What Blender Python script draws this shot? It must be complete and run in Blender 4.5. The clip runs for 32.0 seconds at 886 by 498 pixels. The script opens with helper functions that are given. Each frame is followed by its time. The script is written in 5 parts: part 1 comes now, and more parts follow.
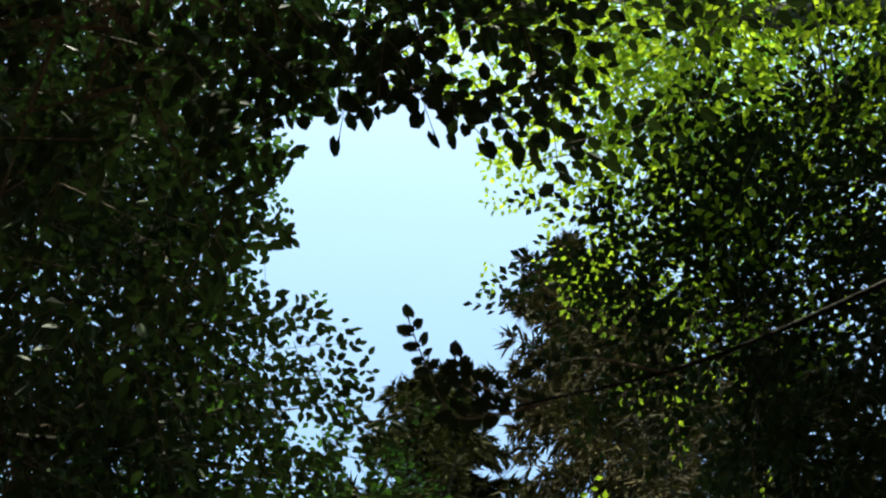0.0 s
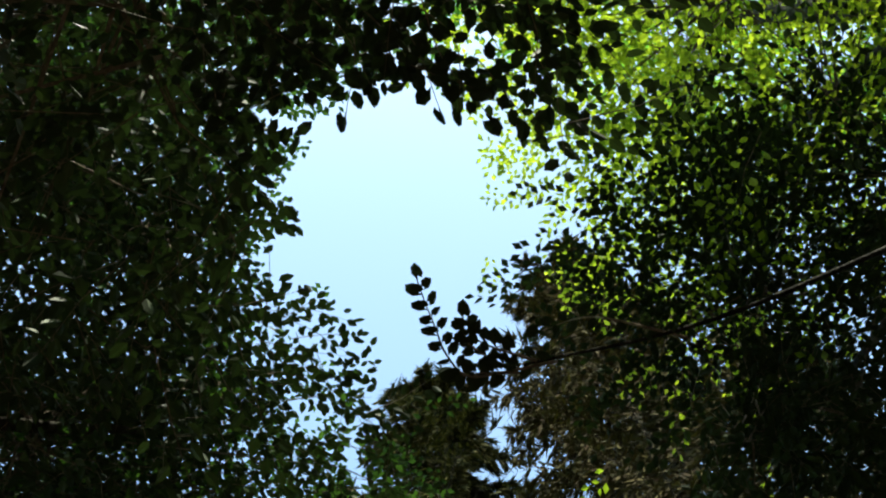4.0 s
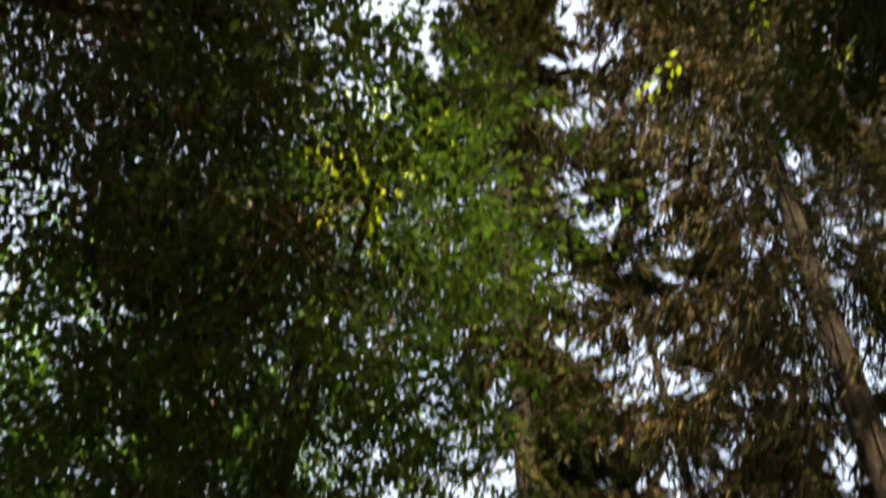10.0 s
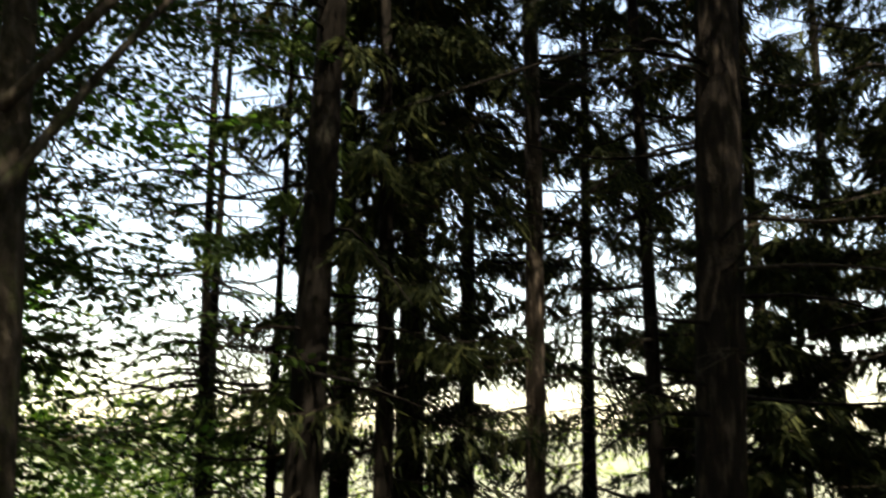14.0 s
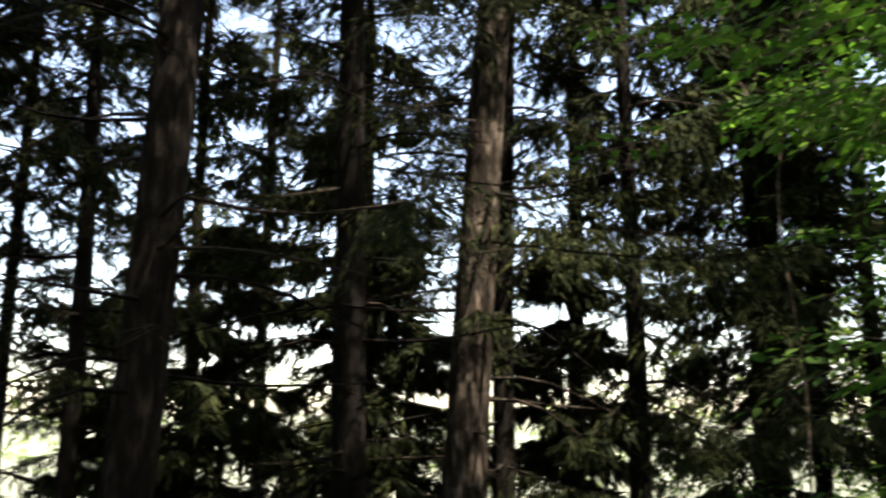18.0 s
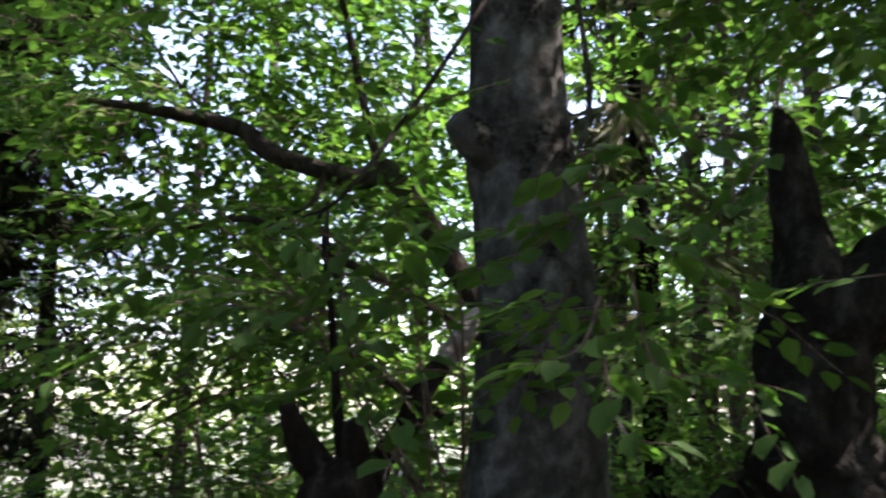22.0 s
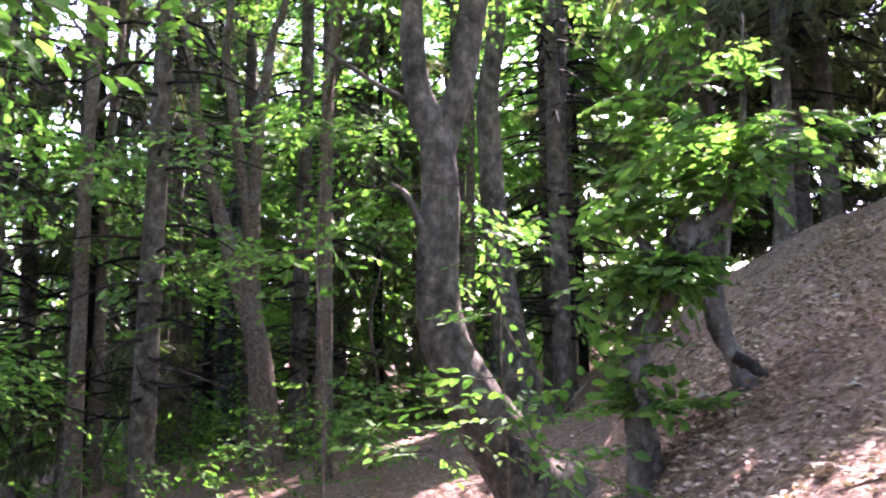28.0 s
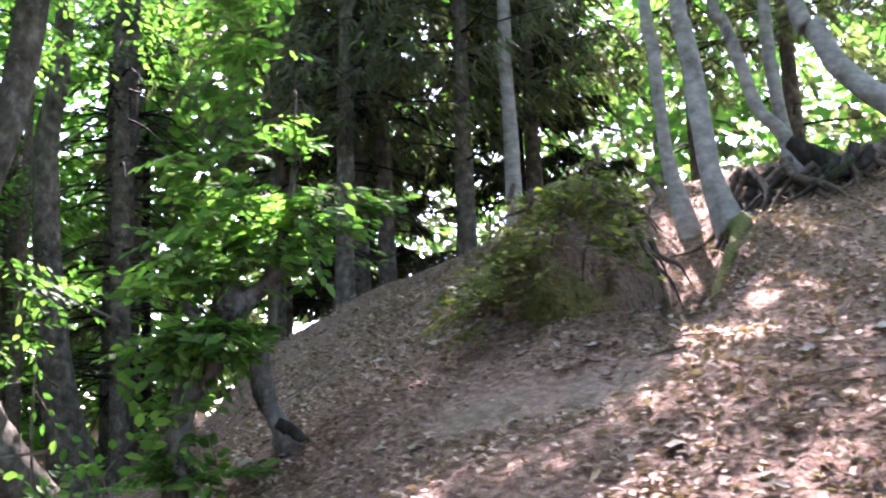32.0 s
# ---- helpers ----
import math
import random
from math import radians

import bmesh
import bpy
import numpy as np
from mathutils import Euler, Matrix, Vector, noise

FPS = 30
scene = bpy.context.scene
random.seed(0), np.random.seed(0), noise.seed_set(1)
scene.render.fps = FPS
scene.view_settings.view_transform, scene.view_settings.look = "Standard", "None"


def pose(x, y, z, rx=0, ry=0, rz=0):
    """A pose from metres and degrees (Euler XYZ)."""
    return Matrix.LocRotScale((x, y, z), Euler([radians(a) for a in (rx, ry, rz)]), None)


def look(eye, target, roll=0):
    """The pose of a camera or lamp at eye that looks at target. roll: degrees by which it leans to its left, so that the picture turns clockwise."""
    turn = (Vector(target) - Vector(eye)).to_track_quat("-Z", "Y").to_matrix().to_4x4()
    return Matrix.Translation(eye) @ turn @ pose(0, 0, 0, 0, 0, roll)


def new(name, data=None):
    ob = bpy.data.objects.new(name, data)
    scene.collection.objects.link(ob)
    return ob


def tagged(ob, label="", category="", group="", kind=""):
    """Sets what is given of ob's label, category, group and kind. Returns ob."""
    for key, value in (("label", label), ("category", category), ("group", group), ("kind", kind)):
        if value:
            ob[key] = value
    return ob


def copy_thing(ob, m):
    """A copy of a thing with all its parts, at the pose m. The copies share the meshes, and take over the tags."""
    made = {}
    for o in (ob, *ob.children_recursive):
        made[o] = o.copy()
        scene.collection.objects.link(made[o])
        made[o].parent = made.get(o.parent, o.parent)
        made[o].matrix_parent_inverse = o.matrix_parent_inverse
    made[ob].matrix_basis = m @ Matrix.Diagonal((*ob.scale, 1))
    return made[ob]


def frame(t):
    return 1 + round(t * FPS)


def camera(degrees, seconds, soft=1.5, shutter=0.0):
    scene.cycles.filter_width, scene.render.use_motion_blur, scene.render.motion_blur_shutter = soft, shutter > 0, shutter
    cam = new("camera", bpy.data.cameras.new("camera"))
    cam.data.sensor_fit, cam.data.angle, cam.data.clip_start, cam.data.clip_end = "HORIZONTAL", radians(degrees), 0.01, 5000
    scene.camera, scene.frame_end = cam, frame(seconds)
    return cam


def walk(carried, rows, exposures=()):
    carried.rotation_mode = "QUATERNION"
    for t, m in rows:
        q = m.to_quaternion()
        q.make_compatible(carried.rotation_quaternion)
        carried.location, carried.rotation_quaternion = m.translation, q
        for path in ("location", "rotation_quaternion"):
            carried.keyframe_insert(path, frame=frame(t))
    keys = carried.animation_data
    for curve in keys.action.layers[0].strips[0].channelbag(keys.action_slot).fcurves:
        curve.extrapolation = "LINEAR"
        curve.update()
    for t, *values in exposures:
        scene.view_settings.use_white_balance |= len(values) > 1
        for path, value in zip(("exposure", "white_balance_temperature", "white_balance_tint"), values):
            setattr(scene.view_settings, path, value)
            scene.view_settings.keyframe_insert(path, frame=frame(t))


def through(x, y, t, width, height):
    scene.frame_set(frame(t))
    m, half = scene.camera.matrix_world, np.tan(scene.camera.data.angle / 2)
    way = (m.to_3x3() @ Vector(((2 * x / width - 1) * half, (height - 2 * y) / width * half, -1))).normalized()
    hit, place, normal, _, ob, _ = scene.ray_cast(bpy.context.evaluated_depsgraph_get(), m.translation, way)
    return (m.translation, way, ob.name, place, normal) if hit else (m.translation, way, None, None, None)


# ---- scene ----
# ------------------------------------------------------------ camera
cam = camera(50.24, 32.0, 2.15, 0.45)
# seconds, x, y, z, heading (left of +y), elevation, roll
PATH = [
    (0.0, 0.081, 0.038, 1.838, 19.02, 78.05, -11.76),
    (0.5, -0.027, 0.135, 1.800, 17.98, 78.47, -11.41),
    (1.0, -0.083, 0.150, 1.771, 16.92, 78.04, -12.26),
    (1.5, -0.046, 0.095, 1.777, 18.74, 77.53, -10.89),
    (2.0, -0.016, 0.052, 1.821, 19.23, 77.41, -10.83),
    (2.5, 0.016, 0.087, 1.839, 20.18, 77.45, -10.50),
    (4.5, -0.033, 0.140, 1.758, 17.83, 78.66, -12.44),
    (5.0, -0.070, 0.157, 1.748, 17.53, 78.44, -11.70),
    (5.5, -0.053, 0.162, 1.748, 20.43, 75.82, -7.57),
    (6.0, -0.064, 0.165, 1.747, 22.19, 73.01, -4.89),
    (6.5, -0.083, 0.181, 1.813, 22.69, 70.41, -4.59),
    (7.0, -0.082, 0.184, 1.806, 22.35, 71.18, -4.97),
    (7.5, -0.075, 0.169, 1.769, 22.04, 72.08, -5.19),
    (8.0, -0.060, 0.153, 1.772, 21.54, 73.84, -5.75),
    (8.5, -0.042, 0.146, 1.775, 21.58, 76.13, -7.34),
    (9.0, -0.019, 0.125, 1.802, 22.82, 73.47, -4.75),
    (9.5, -0.006, 0.113, 1.791, 30.23, 64.66, -0.12),
    (10.0, -0.086, 0.115, 1.707, 33.56, 54.28, 1.62),
    (10.5, -0.133, 0.155, 1.683, 31.80, 44.56, 0.22),
    (11.0, -0.160, 0.161, 1.675, 31.06, 37.48, 2.85),
    (11.5, -0.134, 0.139, 1.707, 29.52, 32.70, 1.76),
    (12.0, -0.105, 0.160, 1.662, 29.03, 28.24, 0.77),
    (12.5, -0.082, 0.198, 1.628, 29.13, 24.71, 0.62),
    (13.0, -0.066, 0.222, 1.630, 28.77, 20.46, 0.38),
    (13.5, -0.035, 0.248, 1.641, 25.33, 15.57, 0.02),
    (14.0, -0.024, 0.268, 1.634, 20.42, 11.55, -0.04),
    (14.5, -0.005, 0.295, 1.620, 17.04, 9.77, 0.32),
    (16.5, 0.144, 0.395, 1.551, 3.18, 10.52, 0.18),
    (17.0, 0.144, 0.393, 1.550, -0.11, 10.93, -0.20),
    (17.5, 0.126, 0.379, 1.562, -5.12, 10.38, -0.22),
    (18.0, 0.084, 0.371, 1.583, -12.61, 10.70, 0.31),
    (18.5, 0.077, 0.367, 1.598, -18.64, 10.22, -0.22),
    (19.0, 0.086, 0.362, 1.602, -23.49, 9.42, -0.90),
    (19.5, 0.102, 0.369, 1.582, -31.32, 10.50, -1.04),
    (20.0, 0.138, 0.350, 1.592, -38.45, 10.01, -0.99),
    (20.5, 0.171, 0.315, 1.592, -45.43, 10.47, -1.23),
    (21.0, 0.178, 0.280, 1.585, -50.22, 10.19, -0.09),
    (21.5, 0.192, 0.251, 1.579, -54.02, 9.95, -0.21),
    (22.0, 0.212, 0.208, 1.594, -59.09, 10.49, 0.21),
    (22.5, 0.219, 0.167, 1.596, -64.08, 11.00, 0.46),
    (23.0, 0.209, 0.122, 1.587, -68.34, 11.65, -0.09),
    (23.5, 0.191, 0.079, 1.590, -74.15, 11.33, -0.35),
    (24.0, 0.205, -0.005, 1.583, -81.31, 11.68, -0.35),
    (24.5, 0.257, -0.104, 1.572, -90.44, 11.36, -1.15),
    (25.0, 0.279, -0.182, 1.559, -96.82, 10.41, -0.38),
    (25.5, 0.294, -0.204, 1.532, -100.47, 9.12, -0.67),
    (26.0, 0.285, -0.229, 1.493, -104.47, 8.31, -0.71),
    (26.5, 0.261, -0.232, 1.480, -110.70, 7.57, -1.06),
    (28.5, 0.237, -0.346, 1.457, -121.67, 7.92, -0.50),
    (29.0, 0.227, -0.354, 1.467, -124.06, 8.34, -1.20),
    (29.5, 0.221, -0.363, 1.472, -127.30, 8.94, -0.99),
    (30.0, 0.204, -0.378, 1.485, -130.45, 9.28, -0.65),
    (30.5, 0.187, -0.397, 1.502, -133.46, 9.78, -1.33),
    (31.0, 0.171, -0.426, 1.525, -137.60, 10.67, -0.86),
    (31.5, 0.147, -0.455, 1.531, -142.51, 11.35, -1.05),
    (32.0, 0.149, -0.473, 1.515, -145.32, 10.42, -2.16),
]


def eye_pose(x, y, z, yaw, pitch, roll):
    return pose(x, y, z, 0, 0, yaw) @ pose(0, 0, 0, 90 + pitch, 0, 0) @ pose(0, 0, 0, 0, 0, roll)


# seconds, stops, kelvin, tint
EXPOSURE = [(0, 2.05, 7000, -6), (6, 2.05, 7200, -4), (7.2, 2.35, 8500, 0), (8.0, 2.25, 8700, 0), (8.6, 1.7, 7600, -4), (9.2, 1.8, 8200, 2), (10.0, 2.85, 11800, 13), (11, 3.0, 12400, 16), (12, 2.6, 11400, 16), (13, 2.25, 10600, 13), (14.5, 2.0, 8300, 11),
            (16.5, 2.5, 8000, 15), (18, 2.45, 7800, 15), (19, 2.4, 7500, 16), (21, 2.6, 6700, 28), (22, 2.8, 6700, 30), (23, 3.25, 6700, 30), (24, 3.7, 6800, 38), (25, 4.4, 7000, 45), (26, 4.65, 6400, 53), (28.5, 4.65, 6200, 51), (30, 4.7, 6000, 48), (32, 4.35, 6100, 38)]
walk(cam, [(r[0], eye_pose(*r[1:])) for r in PATH], EXPOSURE)

# ------------------------------------------------------------ daylight
SUN_AZ, SUN_EL = -146.0, 52.0      # heading left of +y, elevation
world = bpy.data.worlds.new("world")
scene.world = world
world.use_nodes = True
wn, wl = world.node_tree.nodes, world.node_tree.links
sky = wn.new("ShaderNodeTexSky")
sky.sky_type, sky.sun_disc = 'NISHITA', False
sky.sun_elevation, sky.sun_rotation = radians(SUN_EL), radians(-SUN_AZ)
sky.air_density, sky.dust_density, sky.ozone_density = 1.0, 1.2, 0.6
wn["Background"].inputs["Strength"].default_value = 0.14
wl.new(sky.outputs[0], wn["Background"].inputs["Color"])
sun = new("sun", bpy.data.lights.new("sun", 'SUN'))
sun.data.energy, sun.data.angle, sun.data.color = 3.6, radians(0.53), (1.0, 0.95, 0.86)
sx, sy = -math.sin(radians(SUN_AZ)), math.cos(radians(SUN_AZ))
sun.matrix_world = look((sx * 60 * math.cos(radians(SUN_EL)), sy * 60 * math.cos(radians(SUN_EL)), 60 * math.sin(radians(SUN_EL))), (0, 0, 0))


# ------------------------------------------------------------ materials
def material(name, rough=0.8):
    m = bpy.data.materials.new(name)
    m.use_nodes = True
    n, l = m.node_tree.nodes, m.node_tree.links
    b = n["Principled BSDF"]
    b.inputs["Roughness"].default_value = rough
    b.inputs["Specular IOR Level"].default_value = 0.3
    return m, n, l, b


def noise_of(n, l, scale, detail=4.0, stretch=(1, 1, 1), rough=0.6):
    tc = n.new("ShaderNodeTexCoord")
    mp = n.new("ShaderNodeMapping")
    mp.inputs["Scale"].default_value = stretch
    tx = n.new("ShaderNodeTexNoise")
    tx.inputs["Scale"].default_value, tx.inputs["Detail"].default_value, tx.inputs["Roughness"].default_value = scale, detail, rough
    l.new(tc.outputs["Object"], mp.inputs["Vector"])
    l.new(mp.outputs["Vector"], tx.inputs["Vector"])
    return tx.outputs["Fac"]


def ramp(n, l, fac, stops):
    r = n.new("ShaderNodeValToRGB")
    while len(r.color_ramp.elements) < len(stops):
        r.color_ramp.elements.new(0.5)
    for e, (p, c) in zip(r.color_ramp.elements, stops):
        e.position, e.color = p, (*c, 1)
    l.new(fac, r.inputs["Fac"])
    return r.outputs["Color"]


def mix(n, l, fac, a, b, kind='MIX'):
    m = n.new("ShaderNodeMix")
    m.data_type, m.blend_type = 'RGBA', kind
    for sock, v in ((0, fac), (6, a), (7, b)):
        if hasattr(v, "is_output"):
            l.new(v, m.inputs[sock])
        else:
            m.inputs[sock].default_value = v if sock == 0 else (*v, 1)
    return m.outputs[2]


def bump(n, l, b, height, strength, dist):
    k = n.new("ShaderNodeBump")
    k.inputs["Strength"].default_value, k.inputs["Distance"].default_value = strength, dist
    l.new(height, k.inputs["Height"])
    l.new(k.outputs["Normal"], b.inputs["Normal"])


def bark(name, dark, mid, light, stretch, scale, patch, patch_amount, relief):
    m, n, l, b = material(name, 0.92)
    b.inputs["Specular IOR Level"].default_value = 0.08
    g = noise_of(n, l, scale, 6, stretch, 0.65)
    c = ramp(n, l, g, [(0.3, dark), (0.52, mid), (0.72, light)])
    big = noise_of(n, l, 2.3, 4, (1, 1, 0.7))
    f = ramp(n, l, big, [(0.62 - patch_amount, (0, 0, 0)), (0.72 - patch_amount, (1, 1, 1))])
    fine = noise_of(n, l, 34, 3)
    f2 = mix(n, l, 1.0, f, ramp(n, l, fine, [(0.35, (0.2, 0.2, 0.2)), (0.6, (1, 1, 1))]), 'MULTIPLY')
    sep = n.new("ShaderNodeSeparateColor")
    l.new(f2, sep.inputs[0])
    l.new(mix(n, l, sep.outputs[0], c, patch), b.inputs["Base Color"])
    h = n.new("ShaderNodeMath")
    h.operation = 'MULTIPLY_ADD'
    h.inputs[1].default_value = 0.35
    l.new(fine, h.inputs[0])
    l.new(g, h.inputs[2])
    bump(n, l, b, h.outputs[0], 1.0, relief)
    return m


# spruce bark darkened below its own tone to stand in for shade
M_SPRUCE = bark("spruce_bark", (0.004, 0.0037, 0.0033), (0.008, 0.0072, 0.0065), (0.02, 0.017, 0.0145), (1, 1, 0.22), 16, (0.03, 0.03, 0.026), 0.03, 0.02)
M_DEAD = bark("dead_twig_bark", (0.012, 0.01, 0.0085), (0.026, 0.022, 0.018), (0.06, 0.05, 0.042), (1, 1, 1), 24, (0.05, 0.05, 0.042), 0.03, 0.002)
M_BEECH = bark("beech_bark", (0.02, 0.02, 0.017), (0.07, 0.073, 0.066), (0.19, 0.195, 0.18), (1, 1, 0.8), 7, (0.01, 0.0085, 0.0075), 0.12, 0.012)
M_PALE = bark("pale_bark", (0.13, 0.122, 0.112), (0.24, 0.23, 0.215), (0.36, 0.345, 0.325), (1, 1, 1.6), 8, (0.07, 0.068, 0.05), 0.08, 0.005)
M_DARKBARK = bark("old_bark", (0.012, 0.01, 0.008), (0.032, 0.028, 0.023), (0.075, 0.068, 0.058), (1, 1, 0.4), 14, (0.05, 0.065, 0.026), 0.08, 0.03)
M_BLACKBARK = bark("near_black_bark", (0.006, 0.005, 0.004), (0.016, 0.014, 0.012), (0.05, 0.045, 0.038), (1, 1, 0.35), 18, (0.03, 0.035, 0.028), 0.02, 0.04)
M_FORK = bark("slope_beech_bark", (0.026, 0.022, 0.017), (0.085, 0.073, 0.057), (0.2, 0.178, 0.145), (1, 1, 0.8), 10, (0.02, 0.017, 0.014), 0.07, 0.01)
M_CROOK = bark("weathered_bark", (0.05, 0.045, 0.041), (0.145, 0.134, 0.118), (0.28, 0.262, 0.235), (1, 1, 0.45), 12, (0.022, 0.019, 0.015), 0.17, 0.03)
M_ROOT = bark("root_bark", (0.025, 0.018, 0.014), (0.075, 0.055, 0.043), (0.16, 0.125, 0.1), (1, 1, 1), 16, (0.06, 0.065, 0.03), 0.04, 0.01)
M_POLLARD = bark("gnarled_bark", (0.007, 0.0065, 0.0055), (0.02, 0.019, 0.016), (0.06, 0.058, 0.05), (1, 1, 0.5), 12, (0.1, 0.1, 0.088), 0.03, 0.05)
# paler flaky and middle copies for the spruces that catch the sun
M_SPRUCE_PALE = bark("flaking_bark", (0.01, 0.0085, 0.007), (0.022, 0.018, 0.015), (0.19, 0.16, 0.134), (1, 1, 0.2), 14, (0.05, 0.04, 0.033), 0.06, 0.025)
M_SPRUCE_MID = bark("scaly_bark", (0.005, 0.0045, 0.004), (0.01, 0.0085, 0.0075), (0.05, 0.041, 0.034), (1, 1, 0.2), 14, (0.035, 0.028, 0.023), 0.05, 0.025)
M_TWIG = bark("twig_bark", (0.04, 0.03, 0.024), (0.11, 0.085, 0.065), (0.22, 0.18, 0.14), (1, 1, 1), 24, (0.2, 0.2, 0.17), 0.05, 0.002)


def leaf_material(name, a, b_, c, through=0.45, rough=0.6, warm=(1.15, 1.5, 0.68), spec=0.14):
    m, n, l, b = material(name, rough)
    b.inputs["Specular IOR Level"].default_value = spec
    geo = n.new("ShaderNodeNewGeometry")
    col = ramp(n, l, geo.outputs["Random Per Island"], [(0.0, a), (0.55, b_), (1.0, c)])
    g = noise_of(n, l, 0.6, 2)
    col = mix(n, l, 0.5, col, ramp(n, l, g, [(0.3, (0.6, 0.6, 0.6)), (0.7, (1.25, 1.2, 1.0))]), 'MULTIPLY')
    l.new(col, b.inputs["Base Color"])
    t = n.new("ShaderNodeBsdfTranslucent")
    tint = mix(n, l, 1.0, col, warm, 'MULTIPLY')
    l.new(tint, t.inputs["Color"])
    s = n.new("ShaderNodeMixShader")
    s.inputs["Fac"].default_value = through
    l.new(b.outputs[0], s.inputs[1])
    l.new(t.outputs[0], s.inputs[2])
    l.new(s.outputs[0], n["Material Output"].inputs["Surface"])
    return m


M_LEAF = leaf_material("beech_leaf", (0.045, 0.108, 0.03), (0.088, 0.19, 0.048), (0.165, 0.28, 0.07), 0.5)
# yellower, brighter leaf copy with sunlight put into its colour
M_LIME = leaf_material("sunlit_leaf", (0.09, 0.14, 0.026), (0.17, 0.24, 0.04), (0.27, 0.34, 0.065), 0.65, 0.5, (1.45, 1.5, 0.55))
# far foliage greyed and lightened, so the colour stands in for haze
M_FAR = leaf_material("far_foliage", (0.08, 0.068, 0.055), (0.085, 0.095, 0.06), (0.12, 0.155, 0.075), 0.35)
# two darker leaf copies with shade put into their colour
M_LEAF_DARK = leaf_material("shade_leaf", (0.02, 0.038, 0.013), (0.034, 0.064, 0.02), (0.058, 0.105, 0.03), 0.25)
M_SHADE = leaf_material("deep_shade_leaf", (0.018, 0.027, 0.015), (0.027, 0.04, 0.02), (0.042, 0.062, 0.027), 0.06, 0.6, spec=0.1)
# needle colours carry the light: near black in shade, olive and brown in sun
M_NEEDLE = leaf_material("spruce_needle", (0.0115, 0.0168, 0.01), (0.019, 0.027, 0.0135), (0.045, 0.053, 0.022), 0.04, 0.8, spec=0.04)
M_BROWN = leaf_material("brown_needle", (0.04, 0.026, 0.016), (0.035, 0.033, 0.017), (0.085, 0.07, 0.03), 0.05, 0.8, spec=0.04)
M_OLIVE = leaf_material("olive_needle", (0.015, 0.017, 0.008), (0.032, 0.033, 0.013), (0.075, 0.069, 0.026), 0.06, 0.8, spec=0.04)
M_YOUNG = leaf_material("young_needle", (0.03, 0.05, 0.018), (0.05, 0.085, 0.027), (0.1, 0.15, 0.045), 0.25, 0.7, spec=0.08)
M_LITTER = leaf_material("fallen_leaf", (0.15, 0.092, 0.07), (0.3, 0.205, 0.162), (0.44, 0.35, 0.295), 0.1, 0.6)
M_FERN = leaf_material("fern_leaf", (0.045, 0.06, 0.018), (0.1, 0.115, 0.035), (0.24, 0.22, 0.075), 0.35)
M_GRASS = leaf_material("grass_blade", (0.1, 0.17, 0.03), (0.16, 0.24, 0.05), (0.25, 0.3, 0.1), 0.4)


